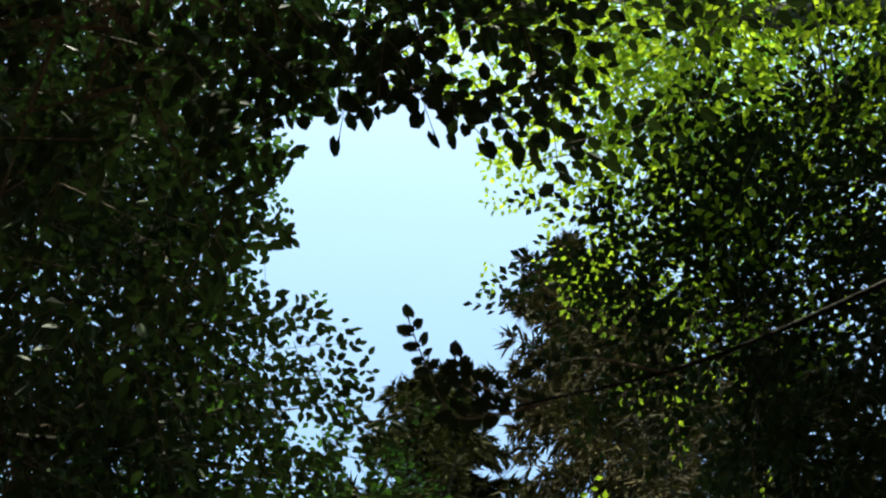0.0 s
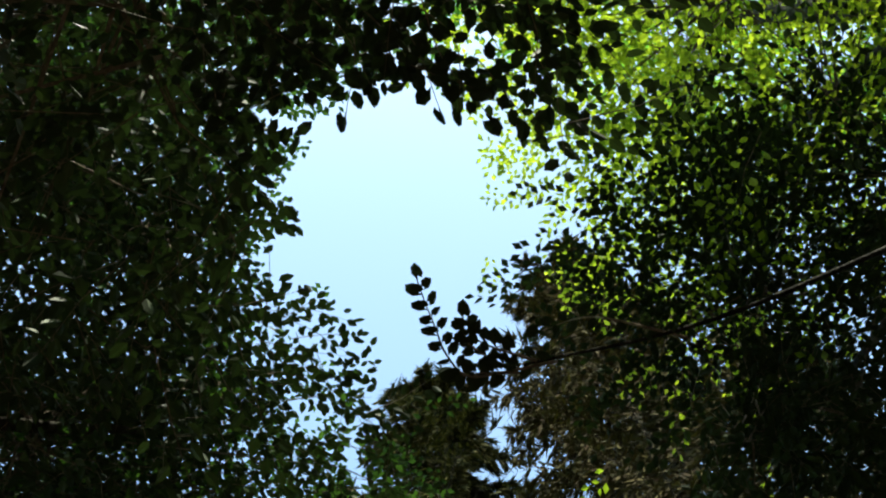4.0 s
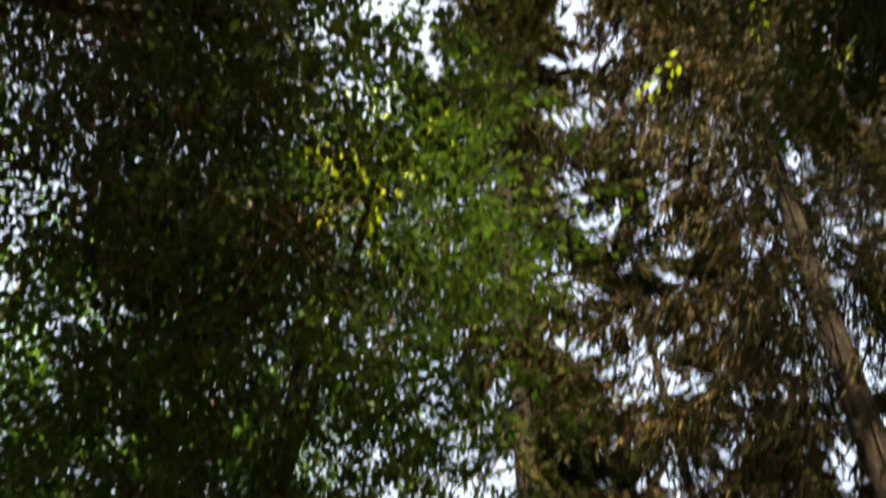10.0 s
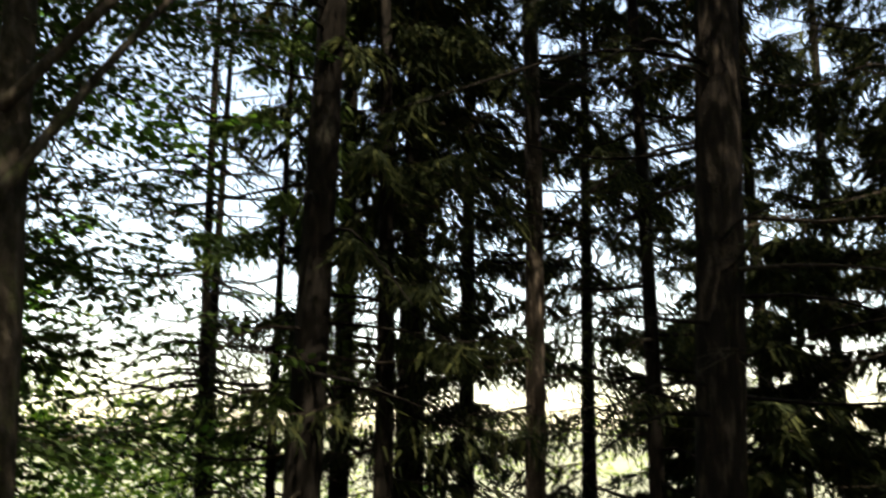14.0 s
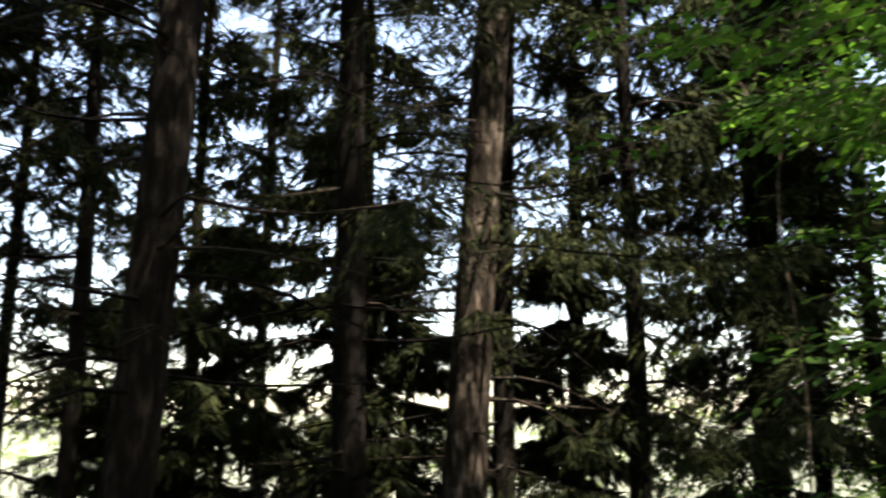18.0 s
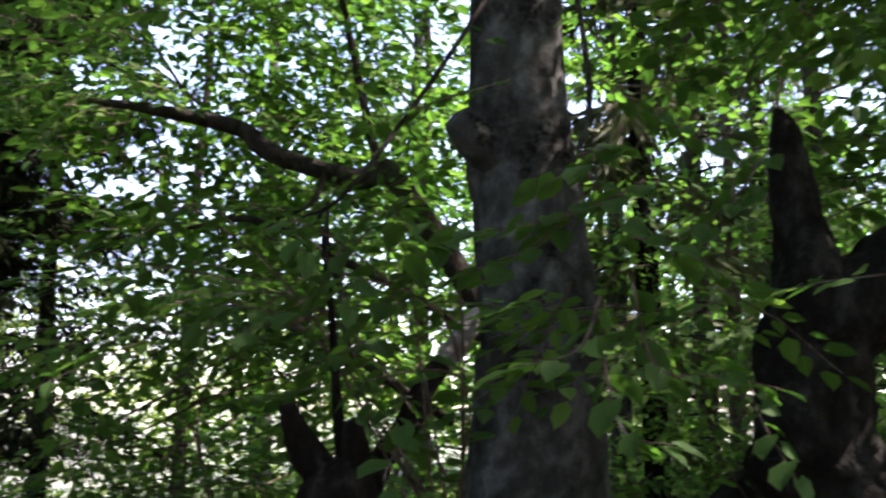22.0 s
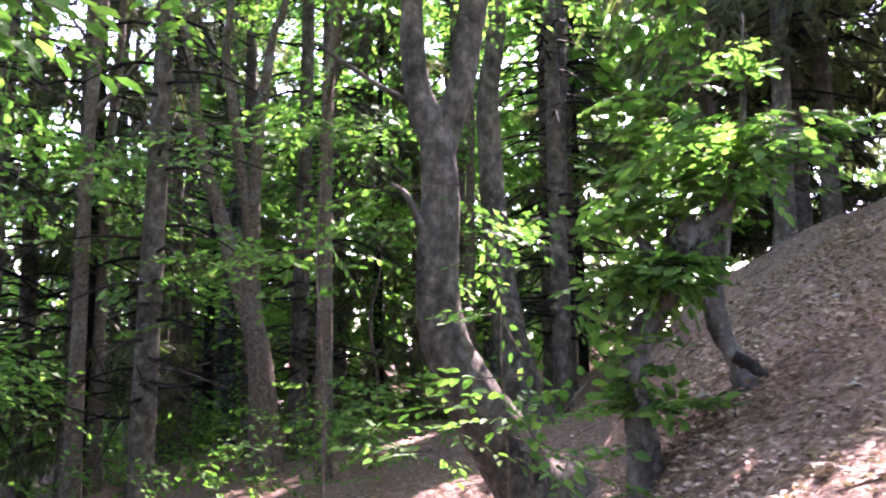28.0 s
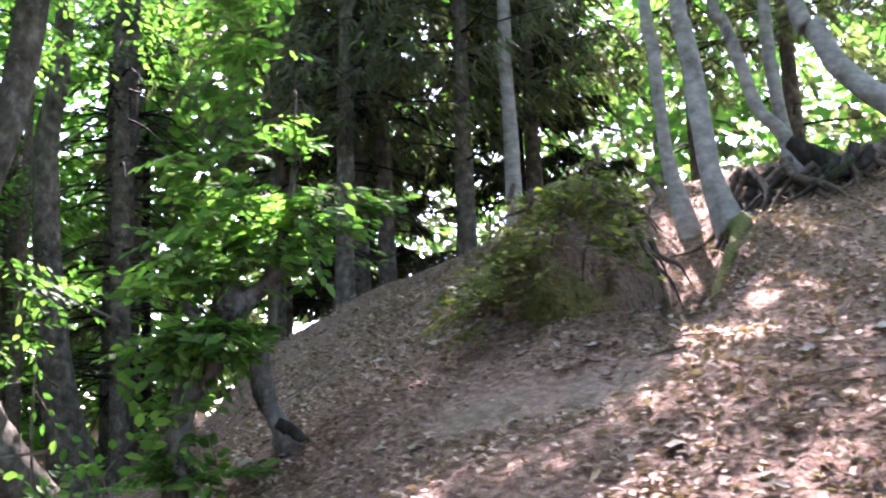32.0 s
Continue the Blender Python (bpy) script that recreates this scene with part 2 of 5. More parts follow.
def ground_material():
    m, n, l, b = material("woodland_soil", 0.95)
    b.inputs["Specular IOR Level"].default_value = 0.05
    g1 = noise_of(n, l, 0.9, 5)
    g2 = noise_of(n, l, 22, 6)
    soil = ramp(n, l, g2, [(0.3, (0.08, 0.05, 0.037)), (0.5, (0.2, 0.13, 0.1)), (0.7, (0.34, 0.245, 0.2))])
    dust = ramp(n, l, g2, [(0.3, (0.11, 0.078, 0.056)), (0.7, (0.22, 0.165, 0.125))])
    f = ramp(n, l, g1, [(0.55, (0, 0, 0)), (0.75, (0.5, 0.5, 0.5))])
    sep = n.new("ShaderNodeSeparateColor")
    l.new(f, sep.inputs[0])
    col = mix(n, l, sep.outputs[0], soil, dust)
    geo = n.new("ShaderNodeNewGeometry")
    for place, reach in (((2.58, -4.38, 1.4), 0.34), ((2.03, -4.56, 1.45), 0.36)):
        dist = n.new("ShaderNodeVectorMath")
        dist.operation = 'DISTANCE'
        l.new(geo.outputs["Position"], dist.inputs[0])
        dist.inputs[1].default_value = place
        wob = n.new("ShaderNodeMath")
        wob.operation = 'MULTIPLY_ADD'
        wob.inputs[1].default_value = 0.7
        l.new(g2, wob.inputs[0])
        l.new(dist.outputs["Value"], wob.inputs[2])
        edge = n.new("ShaderNodeMapRange")
        edge.inputs[1].default_value, edge.inputs[2].default_value = reach + 0.4, reach
        l.new(wob.outputs[0], edge.inputs[0])
        col = mix(n, l, edge.outputs[0], col, ramp(n, l, g2, [(0.3, (0.15, 0.13, 0.1)), (0.7, (0.27, 0.235, 0.185))]))
    # floor towards the spruces darkened as needle litter, to cut bounced light
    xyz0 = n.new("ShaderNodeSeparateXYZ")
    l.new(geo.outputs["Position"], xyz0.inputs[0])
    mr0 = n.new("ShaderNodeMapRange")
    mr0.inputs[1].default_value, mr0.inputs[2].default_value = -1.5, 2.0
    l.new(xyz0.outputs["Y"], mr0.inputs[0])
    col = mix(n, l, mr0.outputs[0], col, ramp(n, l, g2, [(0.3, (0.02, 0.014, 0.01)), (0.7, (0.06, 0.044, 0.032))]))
    # pasture beyond the edge of the wood
    xyz = n.new("ShaderNodeSeparateXYZ")
    l.new(geo.outputs["Position"], xyz.inputs[0])
    mr = n.new("ShaderNodeMapRange")
    mr.inputs[1].default_value, mr.inputs[2].default_value = 15.0, 19.0
    l.new(xyz.outputs["Y"], mr.inputs[0])
    pas = ramp(n, l, noise_of(n, l, 0.25, 5), [(0.3, (0.2, 0.235, 0.165)), (0.7, (0.3, 0.32, 0.245))])
    l.new(mix(n, l, mr.outputs[0], col, pas), b.inputs["Base Color"])
    bump(n, l, b, mix(n, l, 0.5, ramp(n, l, g2, [(0.2, (0, 0, 0)), (0.8, (1, 1, 1))]), ramp(n, l, noise_of(n, l, 6, 4), [(0.3, (0, 0, 0)), (0.7, (1, 1, 1))])), 1.0, 0.07)
    return m


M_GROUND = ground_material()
m_, n_, l_, b_ = material("moss", 0.95)
gm_ = noise_of(n_, l_, 40, 4)
l_.new(ramp(n_, l_, gm_, [(0.3, (0.04, 0.045, 0.012)), (0.7, (0.16, 0.15, 0.045))]), b_.inputs["Base Color"])
bump(n_, l_, b_, gm_, 1.0, 0.02)
M_MOSS = m_
m_, n_, l_, b_ = material("mossy_earth", 0.95)
gm_ = noise_of(n_, l_, 30, 5)
soil_ = ramp(n_, l_, gm_, [(0.3, (0.05, 0.031, 0.021)), (0.7, (0.2, 0.13, 0.09))])
moss_ = ramp(n_, l_, gm_, [(0.3, (0.035, 0.04, 0.01)), (0.7, (0.15, 0.14, 0.04))])
sep_ = n_.new("ShaderNodeSeparateColor")
l_.new(ramp(n_, l_, noise_of(n_, l_, 2.0, 4), [(0.47, (0, 0, 0)), (0.6, (1, 1, 1))]), sep_.inputs[0])
l_.new(mix(n_, l_, sep_.outputs[0], soil_, moss_), b_.inputs["Base Color"])
bump(n_, l_, b_, gm_, 1.0, 0.04)
M_EARTH = m_
m_, n_, l_, b_ = material("stone", 0.85)
gm_ = noise_of(n_, l_, 18, 5)
l_.new(ramp(n_, l_, gm_, [(0.3, (0.14, 0.12, 0.1)), (0.7, (0.34, 0.31, 0.27))]), b_.inputs["Base Color"])
bump(n_, l_, b_, gm_, 0.6, 0.02)
M_STONE = m_

# ------------------------------------------------------------ mesh helpers
rng = np.random.default_rng(7)


class Buf:
    """Collects vertices and faces (triangles or quads) of one mesh."""

    def __init__(self):
        self.v, self.f, self.n = [], {3: [], 4: []}, 0

    def add(self, verts, *faces):
        verts = np.asarray(verts, float).reshape(-1, 3)
        for fc in faces:
            fc = np.asarray(fc, int)
            if len(fc):
                self.f[fc.shape[1]].append(fc + self.n)
        self.v.append(verts)
        self.n += len(verts)

    def mesh(self, name, origin=(0, 0, 0), smooth=False):
        me = bpy.data.meshes.new(name)
        v = np.concatenate(self.v) - np.asarray(origin) if self.v else np.zeros((0, 3))
        fs = {k: (np.concatenate(a) if a else np.zeros((0, k), int)) for k, a in self.f.items()}
        loops = np.concatenate([fs[3].ravel(), fs[4].ravel()])
        sizes = np.concatenate([np.full(len(fs[3]), 3), np.full(len(fs[4]), 4)])
        me.vertices.add(len(v))
        me.vertices.foreach_set("co", v.ravel().astype(np.float32))
        me.loops.add(len(loops))
        me.loops.foreach_set("vertex_index", loops.astype(np.int32))
        me.polygons.add(len(sizes))
        me.polygons.foreach_set("loop_start", (np.cumsum(sizes) - sizes).astype(np.int32))
        me.polygons.foreach_set("use_smooth", np.full(len(sizes), smooth))
        me.update(calc_edges=True)
        return me


def part(name, buf, mat, parent=None, label="", kind="", smooth=False):
    """One mesh object, under its thing if one is given."""
    origin = np.zeros(3)
    p = parent
    while p is not None:
        origin += np.array(p.location)
        p = p.parent
    me = buf.mesh(name, origin, smooth)
    me.materials.append(mat)
    ob = new(name, me)
    ob.parent = parent
    return tagged(ob, label, kind=kind)


def thing(name, base, label, category, group=""):
    e = new(name)
    e.empty_display_size = 0.2
    e.location = base
    return tagged(e, label, category, group)


def curve_points(pts, per=6):
    """Catmull-Rom through (x, y, z, r) rows."""
    p = np.asarray(pts, float)
    if len(p) == 2:
        t = np.linspace(0, 1, per + 1)[:, None]
        return p[0] * (1 - t) + p[1] * t
    q = np.vstack([2 * p[0] - p[1], p, 2 * p[-1] - p[-2]])
    out = []
    for i in range(len(p) - 1):
        a, b, c, d = q[i:i + 4]
        for t in np.linspace(0, 1, per, endpoint=False):
            out.append(0.5 * (2 * b + (c - a) * t + (2 * a - 5 * b + 4 * c - d) * t * t + (3 * b - a - 3 * c + d) * t ** 3))
    out.append(p[-1])
    out = np.array(out)
    out[:, 3] = np.maximum(out[:, 3], 0.002)
    return out


def tube(buf, pts, sides=8, per=6, rough=0.0, cap=True, seed=0):
    """A round tapering limb along (x, y, z, r) rows."""
    c = curve_points(pts, per)
    k = len(c)
    d = np.gradient(c[:, :3], axis=0)
    d /= np.linalg.norm(d, axis=1)[:, None] + 1e-9
    ref = np.array([1.0, 0.13, 0.07]) if abs(d[0][2]) > 0.6 else np.array([0.07, 0.1, 1.0])
    u = np.cross(d, ref)
    u /= np.linalg.norm(u, axis=1)[:, None] + 1e-9
    w = np.cross(d, u)
    a = np.linspace(0, 2 * np.pi, sides, endpoint=False)
    rr = np.ones((k, sides))
    if rough:
        g = np.random.default_rng(seed + 11)
        ph = g.uniform(0, 6.28, 6)
        s = np.linspace(0, 1, k)[:, None] * k * 0.35
        rr += rough * (np.sin(2 * a + ph[0] + s * 0.7) + 0.7 * np.sin(3 * a + ph[1] - s) + 0.6 * np.sin(5 * a + ph[2] + s * 1.7) + g.normal(0, 0.35, (k, sides)))
    v = c[:, None, :3] + (c[:, 3][:, None] * rr)[:, :, None] * (np.cos(a)[None, :, None] * u[:, None, :] + np.sin(a)[None, :, None] * w[:, None, :])
    i, j = np.meshgrid(np.arange(k - 1), np.arange(sides), indexing="ij")
    i, j = i.ravel(), j.ravel()
    f = np.stack([i * sides + j, i * sides + (j + 1) % sides, (i + 1) * sides + (j + 1) % sides, (i + 1) * sides + j], 1)
    v = v.reshape(-1, 3)
    if cap:
        v = np.vstack([v, c[-1, :3] + d[-1] * c[-1, 3] * 0.2, c[0, :3]])
        e = (k - 1) * sides
        jj = np.arange(sides)
        t = np.vstack([np.stack([e + jj, e + (jj + 1) % sides, np.full(sides, k * sides)], 1), np.stack([(jj + 1) % sides, jj, np.full(sides, k * sides + 1)], 1)])
        buf.add(v, f, t)
    else:
        buf.add(v, f)


def segments(buf, a, b, ra, rb):
    """Many thin three-sided twigs from points a to points b."""
    a, b = np.asarray(a), np.asarray(b)
    m = len(a)
    if not m:
        return
    d = b - a
    d /= np.linalg.norm(d, axis=1)[:, None] + 1e-9
    u = np.cross(d, [0.31, 0.52, 0.8])
    u /= np.linalg.norm(u, axis=1)[:, None] + 1e-9
    w = np.cross(d, u)
    ra, rb = np.broadcast_to(ra, m)[:, None], np.broadcast_to(rb, m)[:, None]
    rows = []
    for base, r in ((a, ra), (b, rb)):
        for k in range(3):
            t = k * 2.0944
            rows.append(base + r * (math.cos(t) * u + math.sin(t) * w))
    v = np.stack(rows, 1).reshape(-1, 3)
    o = np.arange(m)[:, None] * 6
    f = np.concatenate([o + np.array(q) for q in ((0, 1, 4, 3), (1, 2, 5, 4), (2, 0, 3, 5))])
    buf.add(v, f)


LEAF_FINE = (np.array([(0, 0, 0), (0.28, -0.27, 0.05), (0.68, -0.24, 0.03), (1, 0, -0.08), (0.68, 0.24, 0.03), (0.28, 0.27, 0.05)]), np.array([(0, 1, 2, 3), (0, 3, 4, 5)]))
LEAF_COARSE = (np.array([(0, 0, 0), (0.5, -0.3, 0.06), (1, 0, -0.06), (0.5, 0.3, 0.06)]), np.array([(0, 1, 2), (0, 2, 3)]))


def leaves(buf, pos, axis, normal, size, fine=True):
    t, f = LEAF_FINE if fine else LEAF_COARSE
    axis = axis / (np.linalg.norm(axis, axis=1)[:, None] + 1e-9)
    side = np.cross(normal, axis)
    side /= np.linalg.norm(side, axis=1)[:, None] + 1e-9
    up = np.cross(axis, side)
    s = np.broadcast_to(size, len(pos))[:, None, None]
    v = pos[:, None, :] + s * (t[None, :, 0:1] * axis[:, None, :] + t[None, :, 1:2] * side[:, None, :] + t[None, :, 2:3] * up[:, None, :])
    o = np.arange(len(pos))[:, None, None] * len(t)
    buf.add(v.reshape(-1, 3), (f[None] + o).reshape(-1, f.shape[1]))


# the opening in the canopy over the clearing, as a cone from eye height
OPENING = np.array([(-0.160, -0.037), (-0.125, 0.000), (-0.085, 0.014), (-0.053, 0.040), (-0.013, 0.053), (0.008, 0.042), (0.021, 0.067), (0.032, 0.094), (0.024, 0.120),
                    (0.011, 0.169), (-0.004, 0.184), (0.007, 0.216), (-0.052, 0.209), (-0.062, 0.229), (-0.065, 0.261), (-0.056, 0.296), (-0.054, 0.328), (-0.079, 0.343),
                    (-0.143, 0.320), (-0.182, 0.288), (-0.201, 0.307), (-0.231, 0.320), (-0.261, 0.345), (-0.271, 0.400), (-0.297, 0.419), (-0.278, 0.348), (-0.225,
                    0.312), (-0.183, 0.281), (-0.186, 0.228), (-0.190, 0.183), (-0.218, 0.160), (-0.242, 0.139), (-0.239, 0.112), (-0.190, 0.119), (-0.178, 0.084),
                    (-0.177, 0.049), (-0.120, 0.042), (-0.145, 0.020)])


# breaks in the foliage through which sun reaches the trunks and the bank: place and half-width
SUN_TO = np.array([sx * math.cos(radians(SUN_EL)), sy * math.cos(radians(SUN_EL)), math.sin(radians(SUN_EL))])
BREAKS = [((-0.2, 9.72, 3.73), 0.35), ((0.87, 10.58, 4.37), 0.25), ((3.1, 1.75, 2.0), 0.1), ((2.95, 10.73, 3.1), 0.2), ((3.0, 10.7, 3.7), 0.26), ((3.1, 10.65, 5.2), 0.16), ((-3.0, 11.35, 2.6), 0.2), ((-3.0, 11.35, 3.4), 0.16),
          ((2.97, -8.18, 2.43), 0.16), ((3.04, -7.44, 2.12), 0.12), ((1.63, -5.69, 2.16), 0.12), ((1.85, -5.14, 1.96), 0.1), ((4.45, -5.65, 2.16), 0.12), ((3.57, -3.99, 1.41), 0.12), ((5.57, -6.65, 2.52), 0.14), ((2.1, -6.3, 2.1), 0.14),
          ((3.59, -6.4, 2.1), 0.14), ((12.11, -6.63, 0.59), 0.5), ((3.9, -4.1, 2.6), 0.36), ((3.75, -4.2, 3.1), 0.22), ((8.32, -1.87, 2.78), 0.6), ((11.29, -3.86, 2.96), 0.8), ((12.24, -0.61, 3.06), 0.8), ((9.24, -0.69, 4.15), 0.9)]
# the bare upper trunk of the tallest spruce, and the sunny side of its neighbour's crown
for _z in (8.6, 10.6, 12.0, 13.4):
    BREAKS.append(((-0.88 + 0.063 * _z + 0.1, 9.15, _z + 0.2), 0.3))
for _x, _y, _z, _r in ((-4.0, 8.0, 12.0, 1.3), (-3.9, 8.0, 15.5, 1.4), (-3.8, 8.0, 19.0, 1.4), (0.9, 8.2, 22.0, 1.5), (1.2, 8.4, 27.0, 1.6)):
    BREAKS.append(((_x, _y, _z), _r))
# dapples on the bank
_g = np.random.default_rng(12)
for _k in range(20):
    _a, _d = _g.uniform(-172, -134), _g.uniform(4.2, 9.4)
    BREAKS.append(((-math.sin(radians(_a)) * _d, math.cos(radians(_a)) * _d, 0.3 * _d), _g.uniform(0.06, 0.15)))


def in_break(p):
    hit = np.zeros(len(p), bool)
    for c, r in BREAKS:
        d = p - np.array(c)
        along = d @ SUN_TO
        off = d - along[:, None] * SUN_TO
        hit |= (along > 0.25) & ((off ** 2).sum(1) < r * r)
    return hit


def in_opening(p):
    h = np.maximum(p[:, 2] - 1.7, 0.3)
    q = np.stack([p[:, 0] / h, p[:, 1] / h], 1)
    poly = OPENING
    inside = np.zeros(len(p), bool)
    for (x0, y0), (x1, y1) in zip(poly, np.roll(poly, -1, 0)):
        cross = (y0 > q[:, 1]) != (y1 > q[:, 1])
        xs = (x1 - x0) * (q[:, 1] - y0) / (y1 - y0 + 1e-12) + x0
        inside ^= cross & (q[:, 0] < xs)
    return inside & (p[:, 2] > 2.5)


def sprays(leaf_buf, twig_buf, centre, out_dir, length, count, size, fine=True, droop=0.15, g=rng):
    """Flat leafy twigs: each has a bent stem with leaves set alternately along it."""
    m = len(centre)
    if not m:
        return
    out = out_dir / (np.linalg.norm(out_dir, axis=1)[:, None] + 1e-9)
    L = np.broadcast_to(length, m) * g.uniform(0.7, 1.25, m)
    nrm = np.stack([g.normal(0, 0.28, m), g.normal(0, 0.28, m), np.ones(m)], 1)
    side = np.cross(nrm, out)
    side /= np.linalg.norm(side, axis=1)[:, None] + 1e-9
    nrm = np.cross(out, side)
    bend = g.normal(0, 0.18, m)

    def at(s):
        return centre[:, None, :] + (L[:, None] * s)[:, :, None] * out[:, None, :] + (L * bend)[:, None, None] * (s ** 2)[:, :, None] * side[:, None, :] - (L * droop)[:, None, None] * (s ** 2)[:, :, None] * np.array([0, 0, 1.0])
    s = np.linspace(0.12, 1.0, count)[None, :] + g.normal(0, 0.02, (m, count))
    p = at(s)
    alt = np.where(np.arange(count) % 2 == 0, 1.0, -1.0)[None, :] * g.uniform(0.55, 1.15, (m, count))
    alt[:, -1] *= 0.1
    ax = out[:, None, :] * 0.75 + alt[:, :, None] * side[:, None, :] * 0.9 - np.array([0, 0, 1.0]) * g.uniform(0.0, 0.45, (m, count, 1))
    nn = nrm[:, None, :] + g.normal(0, 0.32, (m, count, 3))
    sz = np.broadcast_to(size, m)[:, None] * g.uniform(0.65, 1.2, (m, count))
    side_off = alt[:, :, None] * side[:, None, :] * (L[:, None, None] * 0.16) * g.uniform(0, 1, (m, count, 1))
    P = (p + side_off).reshape(-1, 3)
    keep = ~in_opening(P) & ~in_break(P)
    leaves(leaf_buf, P[keep], ax.reshape(-1, 3)[keep], nn.reshape(-1, 3)[keep], sz.ravel()[keep], fine)
    if twig_buf is not None:
        st = at(np.broadcast_to(np.array([[0.0, 0.5, 1.0]]), (m, 3)))
        ok = ~(in_opening(st[:, 0]) | in_opening(st[:, 1]) | in_opening(st[:, 2]))
        segments(twig_buf, st[ok, 0], st[ok, 1], 0.004, 0.003)
        segments(twig_buf, st[ok, 1], st[ok, 2], 0.003, 0.0012)


def polar(az, d, z):
    return np.array([-math.sin(radians(az)) * d, math.cos(radians(az)) * d, z])


def crown(thing_ob, clumps, mat, size, count=12, length=0.55, fine=True, seed=1, twigs=True, root=None, name="crown", label=""):
    """Leafy crown of a tree: clumps are (x, y, z, horizontal radius, vertical radius, number of sprays)."""
    g = np.random.default_rng(seed)
    lb, tb = Buf(), Buf()
    for x, y, z, rh, rv, num in clumps:
        groups = max(3, num // 13)
        q = g.normal(0, 1, (groups, 3))
        q /= np.linalg.norm(q, axis=1)[:, None]
        q *= g.uniform(0, 1, (groups, 1)) ** 0.42
        q = q[g.integers(0, groups, num)]
        tight = min(0.12 + 0.05 * rh, 0.015 + 0.22 * rh)
        c = np.array([x, y, z]) + q * np.array([rh, rh, rv]) + g.normal(0, 1, (num, 3)) * np.array([tight * 1.9, tight * 1.9, tight * 0.7])
        # layers, as beech foliage grows
        c[:, 2] += 0.12 * np.sin(c[:, 2] * 9 + x)
        od = q * np.array([1, 1, 0.25]) + g.normal(0, 0.55, (num, 3)) * np.array([1, 1, 0.3])
        ok = ~in_opening(c) & (c[:, 2] > 0.15)
        sprays(lb, tb if twigs and z < 9 else None, c[ok], od[ok], length, count, size, fine and z < 9, g=g)
        if root is not None:
            pick = np.flatnonzero(ok)[::9]
            cc = np.array([x, y, z])
            from_c = np.broadcast_to(cc, (len(pick), 3)) + g.normal(0, 0.1, (len(pick), 3))
            clear = ~np.any([in_opening(from_c * (1 - f) + c[pick] * f) for f in (0, 0.2, 0.4, 0.6, 0.8, 1)], axis=0)
            segments(tb, from_c[clear], c[pick][clear], 0.012, 0.004)
    part(name, lb, mat, thing_ob, label, kind="stuff")
    if tb.n:
        part("twig_structure", tb, M_TWIG, thing_ob, kind="stuff")


# ------------------------------------------------------------ the ground
SLOPE_AZ = np.array([-180, -171, -160, -155, -149, -145, -142, -139.5, -135.5, -132.5, -130, -127.6, -124, -119.4, -115, -110, -96, -77, -53, -34, -15, 3, 31, 61, 91, 127, 159, 180.0])
SLOPE = np.array([.39, .375, .365, .345, .32, .29, .27, .245, .21, .15, .09, .07, .055, .045, .03, .015, -.02, -.005, 0, -.005, -.012, -.012, -.025, .02, .1, .22, .34, .39])


def ground_z(x, y):
    x, y = np.asarray(x, float), np.asarray(y, float)
    d = np.hypot(x, y)
    az = np.degrees(np.arctan2(-x, y))
    s = np.interp(az, SLOPE_AZ, SLOPE)
    near = np.minimum(d, 11.5)
    up = np.where(s > 0, 1.0, 0.0)
    far = np.clip(d - 11.5, 0, None)
    z = s * near + np.where(s > 0.12, -0.06 * np.minimum(far, 60) * np.minimum(1, s * 6), s * np.minimum(far, 35) + 0.02 * np.clip(far - 120, 0, 600))
    # gully worn beside the mound, and the hollow below the edge of the bank
    da, dc = (x * 0.347 - y * 0.938), (x * 0.938 + y * 0.347)
    z = z - 0.72 * np.exp(-((dc + 0.05) / 0.4) ** 2 - ((da - 8.3) / 1.9) ** 2)
    z = z - 0.35 * np.exp(-((az + 121) / 9.0) ** 2 - ((d - 7.0) / 2.4) ** 2)
    z = z + 0.05 * np.sin(1.7 * x + 0.6) * np.sin(1.3 * y + 1.1) * np.minimum(1, d / 3) + 0.025 * np.sin(4.1 * x + y) * np.sin(3.7 * y - 0.5 * x)
    return z


def build_ground():
    na = 300
    r = np.concatenate([[0.01], np.geomspace(0.3, 18, 100), np.geomspace(20, 4000, 34)])
    a = np.linspace(-np.pi, np.pi, na, endpoint=False)
    R, A = np.meshgrid(r, a, indexing="ij")
    x, y = -np.sin(A) * R, np.cos(A) * R
    z = ground_z(x, y) + np.where(R < 18, rng.normal(0, 0.012, R.shape), 0)
    b = Buf()
    i, j = np.meshgrid(np.arange(len(r) - 1), np.arange(na), indexing="ij")
    i, j = i.ravel(), j.ravel()
    b.add(np.stack([x, y, z], 2), np.stack([i * na + j, i * na + (j + 1) % na, (i + 1) * na + (j + 1) % na, (i + 1) * na + j], 1)[:, ::-1])
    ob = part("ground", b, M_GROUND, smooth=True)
    tagged(ob, "brown leaf-strewn woodland hillside with bare trodden soil", "ground", kind="structure")


build_ground()


def gz(x, y, off=-0.1):
    return float(ground_z(x, y)) + off


